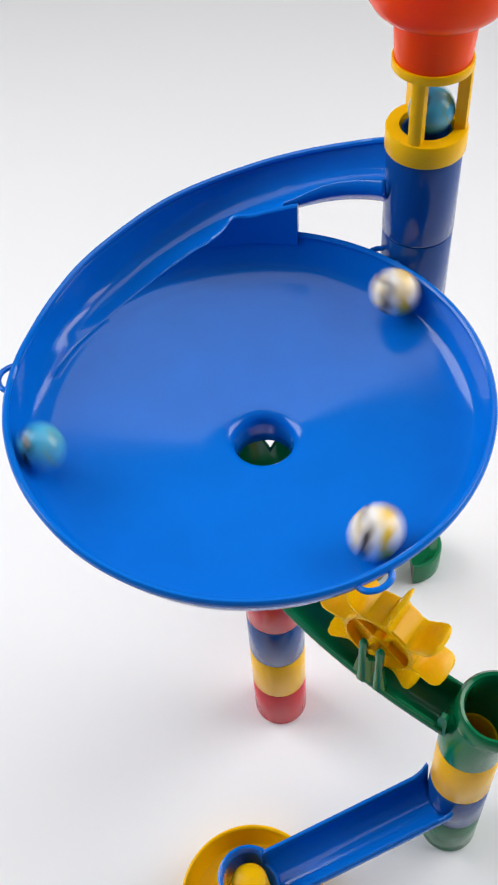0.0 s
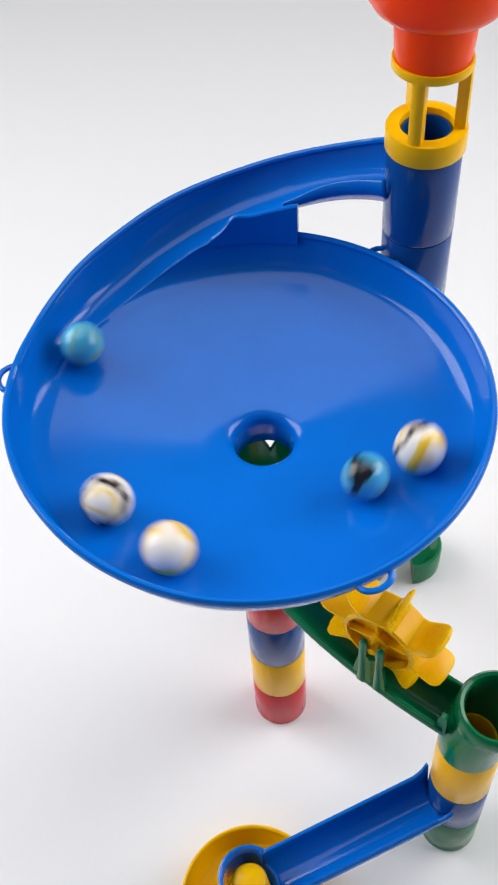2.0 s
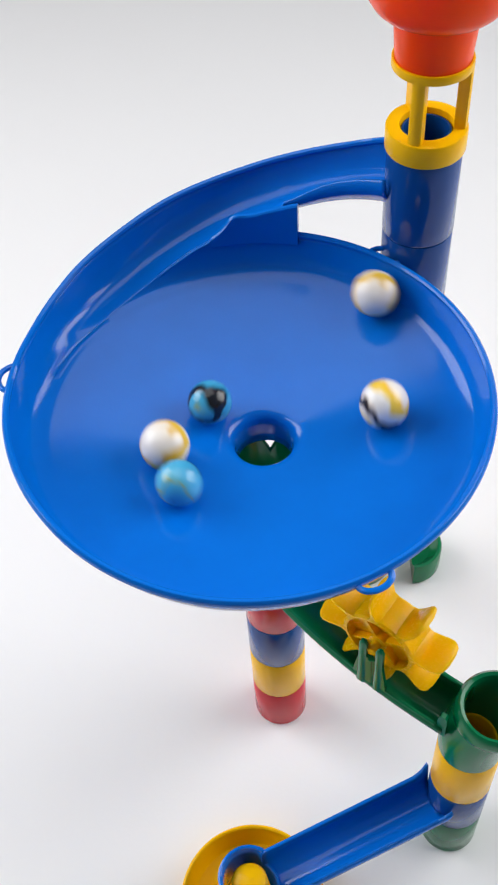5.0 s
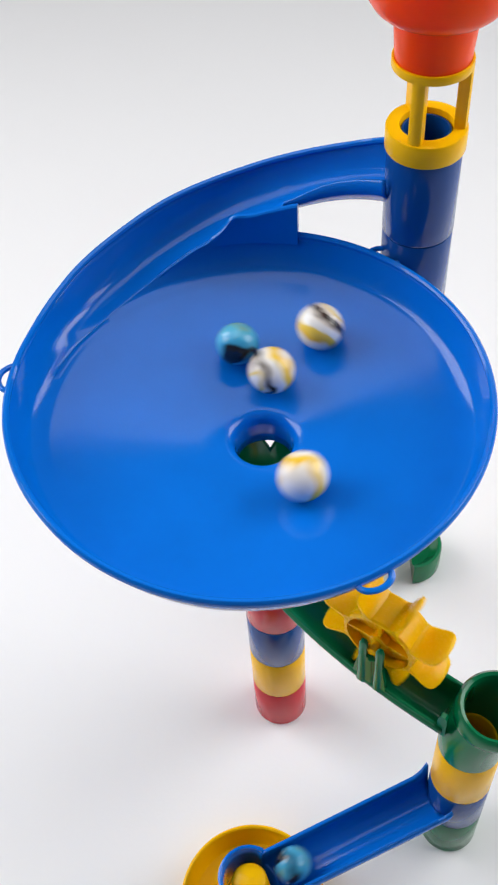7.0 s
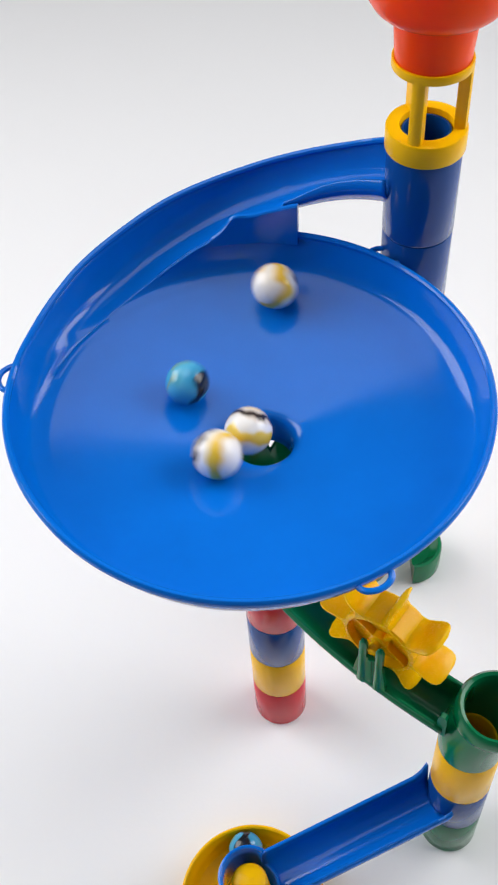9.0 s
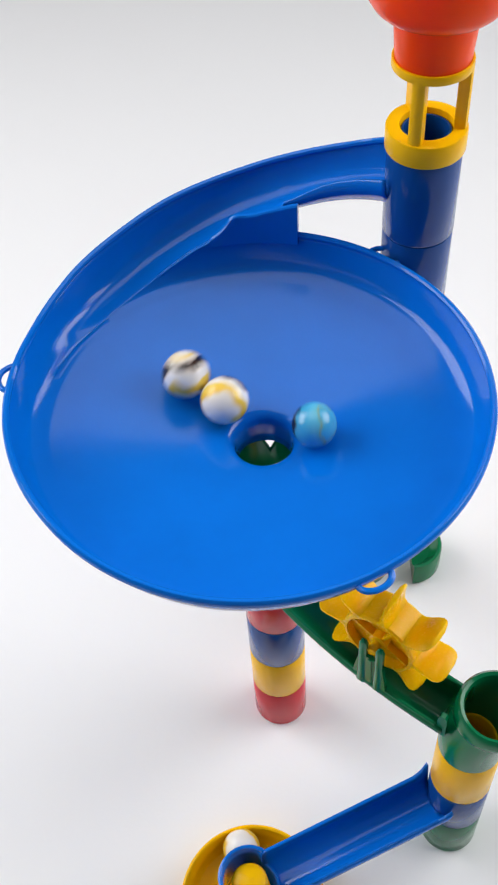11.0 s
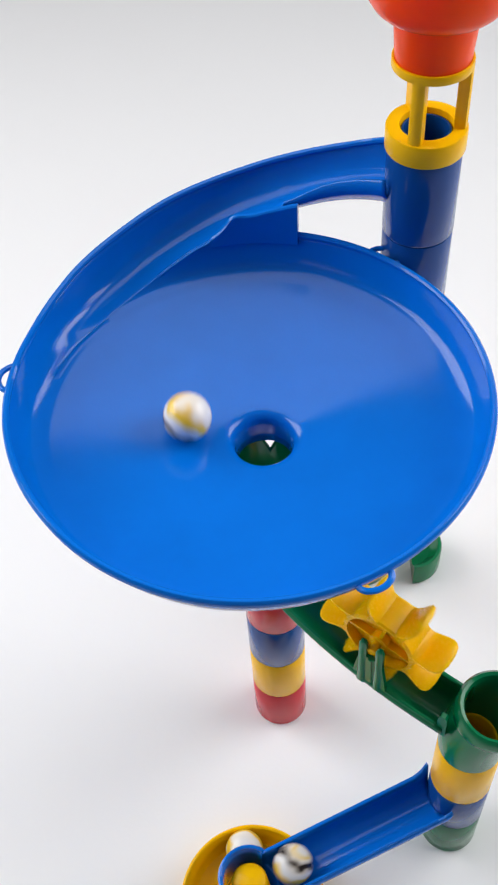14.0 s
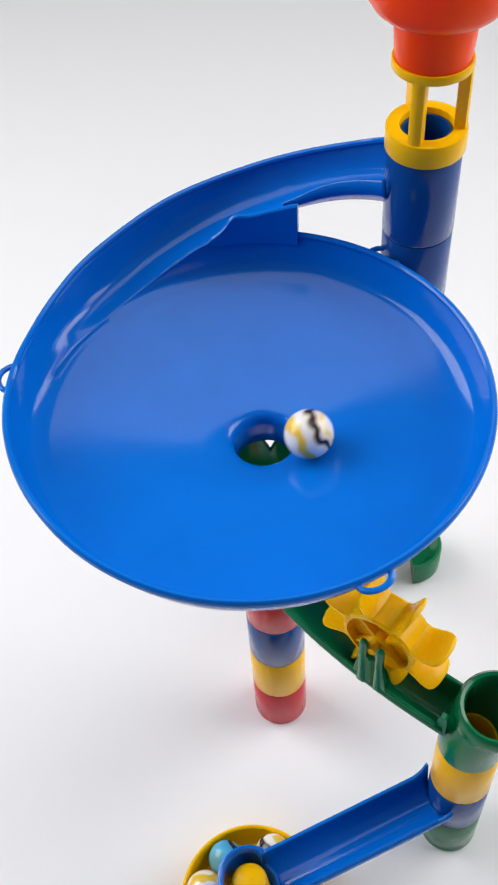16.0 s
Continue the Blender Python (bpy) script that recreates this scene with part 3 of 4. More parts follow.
def spinning():
    """The paddle wheel creeps round between marbles and is spun by each one that passes under it."""
    ts = [0, 0.25, 0.5, 1.0, 1.5, 2.5, 3.5, 4.5, 6.4, 6.6, 6.8, 7.0, 7.2, 7.4, 7.5, 7.6, 7.8, 8.0, 9.0, 9.52, 9.6, 9.8, 10.0, 10.3, 10.8, 11.5, 12.5, 13.0, 13.4, 13.5, 13.75,
          14.0, 14.3, 14.5, 14.75, 15.0, 15.2, 15.5, 16.0]
    turns = [33, 46, 56.5, 65.5, 72, 81, 88, 96, 112, 116, 171, 247, 308, 353, 371.5, 380, 390, 392.5, 395, 397, 420, 490, 535, 570, 579, 582, 584, 589, 593, 604, 695,
             776, 835, 891, 1000, 1066, 1090, 1100, 1100.5]
    out = []
    for f in range(round(16 * FPS) + 1):
        t = f / FPS
        out.append((t, Matrix.Translation(Vector(AXLE) * MM) @ pose(0, 0, 0, 0, 0, AXLE_TURN) @ pose(0, 0, 0, 0, -glide(t, ts, turns), 0)))
    return out


def motions():
    """Every moving thing: rows of seconds and the place of its centre in millimetres."""
    walk(marbles['B1'], rolling([
        (0, -67.3, -17.6, 223.8), (0.1, -40.0, -50.7, 219.9), (0.2, 2.6, -59.7, 218.7), (0.3, 38.4, -45.6, 219.1), (0.4, 59.7, -13.8, 220.8),
        (0.5, 57.5, 24.8, 222.0), (0.6, 33.9, 54.1, 222.3), (0.7, -4.0, 64.4, 221.2), (0.8, -40.6, 53.5, 222.2), (0.9, -63.0, 21.5, 220.6),
        (1, -67.6, -17.8, 224.3), (1.1, -47.3, -38.3, 218.5), (1.2, -16.4, -51.5, 217.6), (1.3, 18.6, -47.7, 217.4), (1.4, 44.9, -25.7, 217.6),
        (1.5, 56.7, 7.8, 218.7), (1.6, 49.8, 38.2, 221.8), (1.7, 27.8, 56.7, 221.3), (1.8, -4.1, 62.5, 219.7), (1.9, -36.1, 51.9, 219.2),
        (2, -60.0, 28.6, 220.6), (2.1, -67.2, -0.5, 221.0), (2.2, -61.0, -28.0, 221.2), (2.3, -43.3, -45.2, 218.8), (2.4, -16.5, -49.7, 217.3),
        (2.5, 13.6, -38.3, 215.5), (2.6, 35.2, -10.0, 215.0), (2.7, 39.2, 26.5, 216.8), (2.8, 23.8, 55.7, 219.2), (2.9, 0.1, 65.9, 222.9),
        (3, -24.3, 56.4, 218.8), (3.1, -42.1, 30.2, 217.0), (3.2, -47.3, -2.1, 216.2), (3.3, -33.8, -30.3, 216.0), (3.4, -10.6, -46.2, 216.5),
        (3.5, 14.8, -43.8, 216.5), (3.6, 33.4, -24.8, 215.8), (3.7, 39.1, 4.5, 215.5), (3.8, 23.7, 34.6, 215.8), (3.9, -5.8, 49.4, 216.9),
        (4, -25.5, 42.6, 216.8), (4.1, -33.2, 19.3, 214.8), (4.2, -23.1, -9.5, 212.6), (4.3, -13.9, -20.0, 212.7), (4.4, -0.1, -23.7, 212.5),
        (4.5, 13.6, -18.6, 212.4), (4.6, 21.5, -6.0, 212.3), (4.7, 19.7, 8.8, 212.2), (4.8, 8.6, 19.0, 212.1), (4.9, -6.5, 19.0, 211.9),
        (5, -17.3, 8.5, 211.8), (5.1, -17.2, -6.5, 211.6), (5.2, -6.3, -16.3, 211.5), (5.3, 8.1, -14.5, 211.3), (5.4, 15.4, -2.4, 211.2),
        (5.5, 10.3, 10.2, 211.0), (5.6, -2.3, 13.2, 210.5), (5.7, -11.2, 4.8, 209.7), (5.8, -8.7, -6.2, 208.9), (5.9, 0.9, -8.9, 207.8),
        (5.95, 1.0, 0.0, 197.0), (6.02, 0.0, 0.0, 180.0), (6.1, 0.0, 0.0, 140.0), (6.25, 2.0, -2.4, 124.0), (6.46, 5.2, -6.0, 123.3), (6.53, 11.7, -12.9, 121.4),
        (6.59, 23.4, -24.3, 118.1), (6.65, 45.3, -42.2, 112.6), (6.72, 66.7, -56.3, 107.6), (6.77, 72.5, -59.7, 95.0), (6.81, 69.5, -60.7, 58.0),
        (6.83, 59.4, -64.8, 47.2), (6.87, 45.7, -70.1, 43.9), (6.92, 31.9, -75.5, 40.6), (6.96, 18.2, -80.8, 37.4), (7, 4.5, -86.2, 34.1),
        (7.08, -9.5, -91.6, 30.8), (7.16, -9.0, -84.0, 22.0), (7.4, -25.6, -76.8, 11.2), (7.6, -3.4, -74.9, 11.2), (7.8, 7.5, -93.0, 11.2),
        (8.1, -6.0, -112.3, 11.2), (8.4, -28.7, -106.2, 11.2), (8.8, -30.8, -82.8, 11.2), (9, -15.9, -72.7, 11.2), (9.3, -29.8, -81.2, 11.2),
        (9.7, -33.2, -96.6, 11.2), (10.5, -20.0, -112.3, 11.2), (11.3, -16.6, -113.2, 11.2), (14, -18.3, -112.6, 11.2), (14.5, -17.2, -112.9, 11.2),
        (15, -18.3, -112.6, 11.2), (15.2, -21.3, -111.5, 11.2), (16, -23.2, -110.6, 11.2)], 7.3))
    walk(marbles['W1'], rolling([
        (0, 45.7, 44.8, 223.0), (0.1, 9.7, 65.0, 223.2), (0.2, -30.5, 59.1, 222.0), (0.3, -59.3, 30.5, 220.8), (0.4, -69.7, -6.7, 224.3),
        (0.5, -55.2, -33.7, 219.5), (0.6, -28.2, -52.5, 218.4), (0.7, 3.3, -55.5, 218.0), (0.8, 33.3, -44.8, 218.2), (0.9, 55.0, -14.5, 218.6),
        (1, 59.8, 19.2, 222.4), (1.1, 38.4, 50.0, 221.6), (1.2, 5.7, 65.5, 223.0), (1.3, -30.5, 59.7, 222.5), (1.4, -57.3, 34.4, 221.1),
        (1.5, -67.3, 0.4, 221.0), (1.6, -60.3, -28.6, 220.8), (1.7, -35.7, -49.2, 218.5), (1.8, -3.9, -55.2, 217.9), (1.9, 27.4, -43.3, 217.4),
        (2, 48.4, -18.0, 217.6), (2.1, 56.7, 15.4, 219.1), (2.2, 45.7, 43.6, 222.0), (2.3, 19.2, 61.2, 221.9), (2.4, -12.1, 64.8, 222.3),
        (2.5, -41.4, 52.1, 221.5), (2.6, -58.6, 28.4, 219.6), (2.7, -60.4, 0.5, 218.3), (2.8, -49.7, -22.1, 217.4), (2.9, -26.0, -35.5, 215.8),
        (3, 4.2, -29.9, 213.7), (3.1, 26.2, -5.4, 213.3), (3.2, 26.6, 30.4, 215.6), (3.3, 9.4, 53.4, 217.8), (3.4, -13.8, 58.4, 218.6),
        (3.5, -32.7, 47.3, 218.0), (3.6, -42.5, 24.3, 216.5), (3.7, -36.4, -3.9, 214.4), (3.8, -11.9, -25.6, 213.2), (3.9, 18.9, -23.7, 213.8),
        (4, 37.1, -3.6, 215.1), (4.1, 35.9, 21.3, 215.9), (4.2, 16.1, 38.3, 215.7), (4.3, -10.6, 39.9, 215.4), (4.4, -32.4, 25.1, 215.2),
        (4.5, -40.6, 0.4, 215.1), (4.6, -32.5, -24.0, 215.1), (4.7, -11.5, -38.3, 215.2), (4.8, 13.5, -37.4, 215.4), (4.9, 32.8, -21.9, 215.5),
        (5, 39.1, 1.6, 215.5), (5.1, 30.4, 24.1, 215.3), (5.2, 10.5, 37.0, 215.1), (5.3, -12.9, 36.0, 214.9), (5.4, -31.1, 21.7, 214.7),
        (5.5, -37.6, -0.2, 214.6), (5.6, -30.4, -21.5, 214.6), (5.7, -12.6, -34.8, 214.7), (5.8, 9.3, -35.5, 214.8), (5.9, 27.4, -23.8, 214.9),
        (6, 35.8, -4.3, 214.9), (6.1, 31.8, 16.3, 214.9), (6.2, 17.2, 31.0, 214.7), (6.3, -2.7, 35.0, 214.5), (6.4, -26.0, 30.2, 215.1),
        (6.5, -35.6, 8.6, 214.5), (6.6, -28.6, -14.7, 213.8), (6.7, -6.3, -25.9, 213.0), (6.8, 17.9, -15.7, 212.7), (6.9, 21.4, 8.7, 212.6),
        (7, 3.2, 20.9, 212.1), (7.1, -16.4, 9.1, 211.6), (7.2, -15.4, -10.5, 211.6), (7.3, 2.8, -14.5, 211.1), (7.4, 13.7, 4.9, 211.1),
        (7.5, 1.7, 22.8, 212.4), (7.6, -14.5, 16.7, 212.2), (7.7, -12.2, -2.7, 209.6), (7.8, 5.8, -7.3, 208.2), (7.9, 13.3, 8.1, 211.3),
        (8, -2.0, 19.3, 211.8), (8.1, -15.8, 6.0, 211.3), (8.2, -7.2, -8.8, 209.1), (8.3, 9.9, -3.7, 209.0), (8.4, 9.8, 12.4, 211.3), (8.5, -8.3, 15.7, 211.5),
        (8.6, -15.2, -0.4, 211.0), (8.7, -0.7, -9.6, 208.2), (8.8, 12.5, 0.3, 210.3), (8.9, 4.1, 11.2, 209.7), (9, -4.9, 0.7, 205.2), (9.12, 1.0, 0.0, 197.0),
        (9.19, 0.0, 0.0, 180.0), (9.27, 0.0, 0.0, 140.0), (9.37, 6.2, -7.1, 123.0), (9.47, 12.7, -13.9, 121.1), (9.57, 23.4, -24.3, 118.1),
        (9.63, 45.3, -42.2, 112.6), (9.69, 66.7, -56.3, 107.6), (9.74, 72.5, -59.7, 95.0), (9.8, 69.5, -60.7, 58.0), (9.86, 59.4, -64.8, 47.2),
        (9.93, 45.7, -70.1, 43.9), (10.01, 31.9, -75.5, 40.6), (10.09, 18.2, -80.8, 37.4), (10.16, 4.5, -86.2, 34.1), (10.24, -9.5, -91.6, 30.8),
        (10.32, -9.0, -84.0, 22.0), (10.6, -2.7, -75.2, 11.2), (10.9, -16.6, -72.8, 11.2), (11.3, -14.8, -72.6, 11.2), (12.5, -14.1, -72.5, 11.2),
        (14, -16.5, -73.0, 11.2), (14.5, -15.8, -72.9, 11.2), (15, -15.1, -72.8, 11.2), (15.2, -10.9, -72.8, 11.2), (15.5, -6.7, -73.7, 11.2),
        (16, -4.1, -74.8, 11.2)]))
    walk(marbles['IN2'], rolling([
        (0, 32.9, -49.2, 218.9), (0.1, 59.2, -17.7, 221.2), (0.2, 59.4, 22.5, 223.2), (0.3, 34.7, 54.9, 223.7), (0.4, -4.8, 66.0, 223.0),
        (0.5, -42.1, 51.9, 221.7), (0.6, -64.8, 17.9, 221.1), (0.7, -67.0, -16.0, 222.9), (0.8, -47.2, -39.2, 218.6), (0.9, -17.6, -54.1, 218.0),
        (1, 14.5, -50.9, 217.6), (1.1, 43.1, -30.9, 217.8), (1.2, 59.7, 3.0, 219.6), (1.3, 52.5, 34.5, 222.0), (1.4, 27.8, 57.9, 222.4),
        (1.5, -5.6, 65.0, 221.8), (1.6, -38.5, 54.2, 221.5), (1.7, -61.3, 27.1, 221.1), (1.8, -69.3, -9.5, 224.3), (1.9, -55.2, -33.7, 219.5),
        (2, -26.9, -52.4, 218.3), (2.1, 4.6, -57.2, 218.3), (2.2, 33.7, -47.5, 218.7), (2.3, 53.2, -24.4, 218.9), (2.4, 58.8, 8.0, 219.4),
        (2.5, 47.6, 38.6, 220.4), (2.6, 24.7, 59.3, 222.3), (2.7, -2.4, 64.9, 221.7), (2.8, -28.2, 54.4, 218.7), (2.9, -45.9, 30.9, 217.5),
        (3, -47.4, -0.2, 216.2), (3.1, -32.7, -26.5, 215.4), (3.2, -6.7, -40.9, 215.5), (3.3, 21.2, -35.3, 215.7), (3.4, 38.4, -14.3, 215.8),
        (3.5, 39.2, 16.0, 216.0), (3.6, 20.8, 40.7, 216.4), (3.7, -9.0, 49.4, 217.0), (3.8, -37.1, 39.3, 217.4), (3.9, -51.9, 19.7, 217.5),
        (4, -52.1, -4.4, 217.0), (4.1, -36.4, -23.9, 215.6), (4.2, -8.3, -30.5, 213.8), (4.3, 12.2, -29.3, 214.0), (4.4, 27.9, -15.5, 214.2),
        (4.5, 31.7, 5.2, 214.3), (4.6, 21.6, 23.9, 214.2), (4.7, 1.8, 32.4, 214.0), (4.8, -18.7, 26.7, 213.9), (4.9, -31.0, 10.1, 213.8),
        (5, -30.8, -11.0, 213.8), (5.1, -17.5, -27.9, 214.0), (5.2, 3.9, -33.1, 214.2), (5.3, 24.6, -23.6, 214.5), (5.4, 35.1, -2.0, 214.8),
        (5.5, 28.5, 22.5, 214.9), (5.6, 6.2, 36.6, 214.9), (5.7, -20.3, 31.6, 214.7), (5.8, -36.3, 9.7, 214.6), (5.9, -33.1, -17.4, 214.6),
        (6, -12.3, -34.9, 214.7), (6.1, 14.8, -33.4, 214.8), (6.2, 33.3, -13.7, 214.9), (6.3, 32.9, 13.2, 214.8), (6.4, 17.6, 38.2, 215.8),
        (6.5, -8.2, 47.5, 216.6), (6.6, -31.6, 37.6, 216.6), (6.7, -44.1, 15.9, 216.1), (6.8, -38.9, -9.8, 215.0), (6.9, -16.8, -26.0, 213.6),
        (7, 12.4, -24.4, 213.3), (7.1, 31.0, -0.9, 214.0), (7.2, 29.0, 26.6, 215.4), (7.3, 7.9, 41.9, 215.8), (7.4, -17.3, 37.6, 215.4),
        (7.5, -34.0, 16.7, 214.7), (7.6, -33.1, -9.3, 214.1), (7.7, -13.9, -27.3, 213.6), (7.8, 11.4, -24.3, 213.2), (7.9, 29.6, -7.1, 213.9),
        (8, 26.5, 18.0, 214.2), (8.1, 3.4, 33.3, 214.2), (8.2, -16.1, 22.3, 213.1), (8.3, -19.6, -4.7, 211.8), (8.4, -2.5, -21.2, 212.1),
        (8.5, 16.5, -16.2, 212.6), (8.6, 19.8, 5.1, 212.1), (8.7, 0.1, 23.5, 212.5), (8.8, -22.8, 20.1, 213.5), (8.9, -28.3, 3.0, 213.1),
        (9, -14.4, -13.8, 211.8), (9.1, 7.2, -18.4, 211.9), (9.2, 20.0, -2.0, 212.1), (9.3, 11.5, 16.2, 212.1), (9.4, -8.6, 17.6, 211.7),
        (9.5, -19.3, 0.6, 211.5), (9.6, -9.1, -16.8, 211.6), (9.7, 10.9, -15.3, 211.9), (9.8, 18.3, 3.4, 212.0), (9.9, 4.3, 17.8, 211.7),
        (10, -14.5, 10.8, 211.3), (10.1, -15.2, -9.2, 211.3), (10.2, 3.0, -17.3, 211.6), (10.3, 17.0, -3.1, 211.8), (10.4, 8.5, 14.8, 211.6),
        (10.5, -11.2, 12.6, 211.2), (10.6, -15.1, -6.7, 211.1), (10.7, 2.1, -16.2, 211.3), (10.8, 15.9, -2.3, 211.5), (10.9, 6.2, 14.5, 211.3),
        (11, -12.4, 9.4, 210.9), (11.1, -11.7, -9.8, 210.9), (11.2, 7.0, -13.3, 211.2), (11.3, 14.2, 4.2, 211.1), (11.4, 4.7, 16.5, 211.5),
        (11.5, -12.3, 8.2, 210.9), (11.6, -11.1, -7.7, 210.3), (11.7, 4.8, -7.8, 208.0), (11.8, 8.7, 9.7, 210.5), (11.9, -6.2, 16.3, 211.4),
        (12, -13.8, 2.6, 210.5), (12.1, -0.3, -7.2, 206.7), (12.2, 11.6, 2.7, 209.9), (12.3, 2.6, 14.3, 211.0), (12.4, -11.8, 7.2, 210.5),
        (12.5, -8.3, -5.5, 208.1), (12.6, 6.3, -3.0, 206.7), (12.7, -2.7, 9.4, 208.2), (12.8, -3.9, -2.5, 205.0), (12.92, 1.0, 0.0, 197.0),
        (12.99, 0.0, 0.0, 180.0), (13.07, 0.0, 0.0, 140.0), (13.17, 6.2, -7.1, 123.0), (13.28, 12.7, -13.9, 121.1), (13.39, 23.4, -24.3, 118.1),
        (13.45, 45.3, -42.2, 112.6), (13.5, 66.7, -56.3, 107.6), (13.55, 72.5, -59.7, 95.0), (13.62, 69.5, -60.7, 58.0), (13.68, 59.4, -64.8, 47.2),
        (13.76, 45.7, -70.1, 43.9), (13.84, 31.9, -75.5, 40.6), (13.92, 18.2, -80.8, 37.4), (14, 4.5, -86.2, 34.1), (14.08, -9.5, -91.6, 30.8),
        (14.14, -22.0, -87.0, 20.0), (14.2, -31.5, -84.7, 11.2), (14.35, -33.2, -94.8, 11.2), (14.5, -31.8, -100.6, 11.2), (15, -31.8, -100.6, 11.2),
        (15.2, -33.2, -95.1, 11.2), (15.5, -33.1, -90.2, 11.2), (16, -33.0, -89.5, 11.2)]))
    walk(marbles['B2'], rolling([
        (0, 55.6, 66.4, 280.0), (0.1, 52.6, 67.9, 260.0), (0.2, 28.4, 79.9, 250.0), (0.3, -3.2, 85.5, 237.5), (0.4, -42.7, 63.7, 229.0),
        (0.5, -69.9, 16.1, 228.5), (0.6, -62.4, -29.6, 223.5), (0.7, -27.4, -55.0, 218.7), (0.8, 16.9, -57.1, 218.8), (0.9, 48.4, -36.9, 220.1),
        (1, 61.5, -4.2, 221.2), (1.1, 55.1, 31.4, 222.9), (1.2, 29.4, 57.4, 222.7), (1.3, -7.2, 65.0, 221.9), (1.4, -42.9, 51.6, 222.0),
        (1.5, -61.0, 22.4, 219.5), (1.6, -65.2, -12.1, 220.3), (1.7, -53.3, -37.4, 219.8), (1.8, -27.7, -49.9, 218.0), (1.9, 4.0, -45.8, 216.4),
        (2, 31.3, -26.4, 215.7), (2.1, 41.3, 5.1, 215.9), (2.2, 31.4, 34.5, 216.7), (2.3, 4.6, 51.8, 217.4), (2.4, -26.5, 50.4, 218.0),
        (2.5, -51.0, 38.2, 219.1), (2.6, -62.3, 11.9, 218.8), (2.7, -58.7, -15.4, 218.4), (2.8, -42.7, -38.0, 217.9), (2.9, -14.6, -48.0, 216.9),
        (3, 17.4, -44.1, 216.7), (3.1, 41.8, -22.5, 216.9), (3.2, 51.0, 8.0, 217.7), (3.3, 43.1, 38.4, 218.6), (3.4, 21.5, 58.3, 220.1),
        (3.5, -6.5, 64.4, 221.3), (3.6, -34.5, 55.2, 220.4), (3.7, -53.1, 35.1, 219.0), (3.8, -60.3, 6.3, 218.3), (3.9, -50.4, -22.1, 217.5),
        (4, -27.7, -40.1, 216.6), (4.1, 2.7, -42.1, 215.7), (4.2, 29.2, -27.0, 215.5), (4.3, 38.2, -8.7, 215.5), (4.4, 36.7, 11.9, 215.4),
        (4.5, 24.6, 29.0, 215.2), (4.6, 5.1, 37.1, 214.9), (4.7, -16.0, 33.3, 214.7), (4.8, -31.9, 17.9, 214.5), (4.9, -36.3, -4.9, 214.4),
        (5, -25.6, -26.0, 214.5), (5.1, -3.8, -35.9, 214.6), (5.2, 19.4, -29.8, 214.7), (5.3, 33.0, -10.1, 214.6), (5.4, 30.4, 13.2, 214.4),
        (5.5, 13.8, 28.2, 214.0), (5.6, -7.6, 29.0, 213.6), (5.7, -24.1, 16.2, 213.3), (5.8, -28.2, -4.0, 213.1), (5.9, -17.9, -21.9, 213.2),
        (6, 2.0, -28.1, 213.3), (6.1, 20.9, -18.8, 213.4), (6.2, 27.9, 1.2, 213.5), (6.3, 18.8, 20.5, 213.4), (6.4, -3.6, 31.4, 213.8),
        (6.5, -21.9, 19.1, 213.3), (6.6, -22.1, 0.3, 212.1), (6.7, 1.3, -11.1, 209.2), (6.8, 20.1, 0.5, 212.1), (6.9, 13.7, 23.6, 213.3),
        (7, -8.3, 32.4, 214.1), (7.1, -28.6, 24.2, 214.7), (7.2, -32.3, 2.6, 213.8), (7.3, -14.8, -16.5, 212.2), (7.4, 13.6, -15.7, 212.2),
        (7.5, 25.5, 9.8, 213.4), (7.6, 16.0, 29.0, 214.3), (7.7, -7.2, 28.0, 213.4), (7.8, -24.4, 5.9, 212.6), (7.9, -18.1, -16.7, 212.6),
        (8, 1.8, -23.5, 212.5), (8.1, 17.3, -6.2, 211.8), (8.2, 11.1, 20.8, 212.6), (8.3, -11.4, 29.3, 213.8), (8.4, -25.8, 18.0, 213.7),
        (8.5, -21.1, -4.2, 212.0), (8.6, 2.8, -15.2, 211.2), (8.7, 22.0, -1.8, 212.4), (8.8, 16.8, 22.6, 213.4), (8.9, -5.6, 27.4, 213.2),
        (9, -24.8, 16.1, 213.3), (9.1, -23.9, -6.5, 212.5), (9.2, -3.5, -19.1, 211.8), (9.3, 13.3, -13.9, 212.0), (9.4, 18.9, 3.1, 212.1),
        (9.5, 7.7, 17.4, 211.9), (9.6, -10.5, 15.6, 211.6), (9.7, -18.7, -1.1, 211.4), (9.8, -8.2, -16.7, 211.6), (9.9, 10.8, -14.9, 211.8),
        (10, 18.1, 2.9, 211.9), (10.1, 5.1, 17.4, 211.7), (10.2, -13.7, 11.7, 211.4), (10.3, -16.0, -7.9, 211.3), (10.4, 1.5, -17.7, 211.6),
        (10.5, 16.9, -4.7, 211.8), (10.6, 9.9, 14.3, 211.7), (10.7, -10.6, 13.7, 211.3), (10.8, -16.0, -6.2, 211.2), (10.9, 1.8, -16.9, 211.5),
        (11, 16.7, -2.3, 211.7), (11.1, 5.9, 15.7, 211.5), (11.2, -14.1, 8.7, 211.1), (11.3, -11.0, -12.2, 211.2), (11.4, 10.3, -7.3, 210.4),
        (11.5, 7.7, 12.0, 211.0), (11.6, -10.8, 16.3, 211.8), (11.7, -14.7, 0.3, 210.9), (11.8, 2.3, -7.8, 207.3), (11.9, 15.1, 0.8, 211.2),
        (12, 3.6, 13.6, 210.9), (12.1, -14.4, 8.0, 211.2), (12.2, -11.2, -6.0, 209.8), (12.3, 7.8, -6.6, 208.8), (12.4, 10.3, 11.1, 211.2),
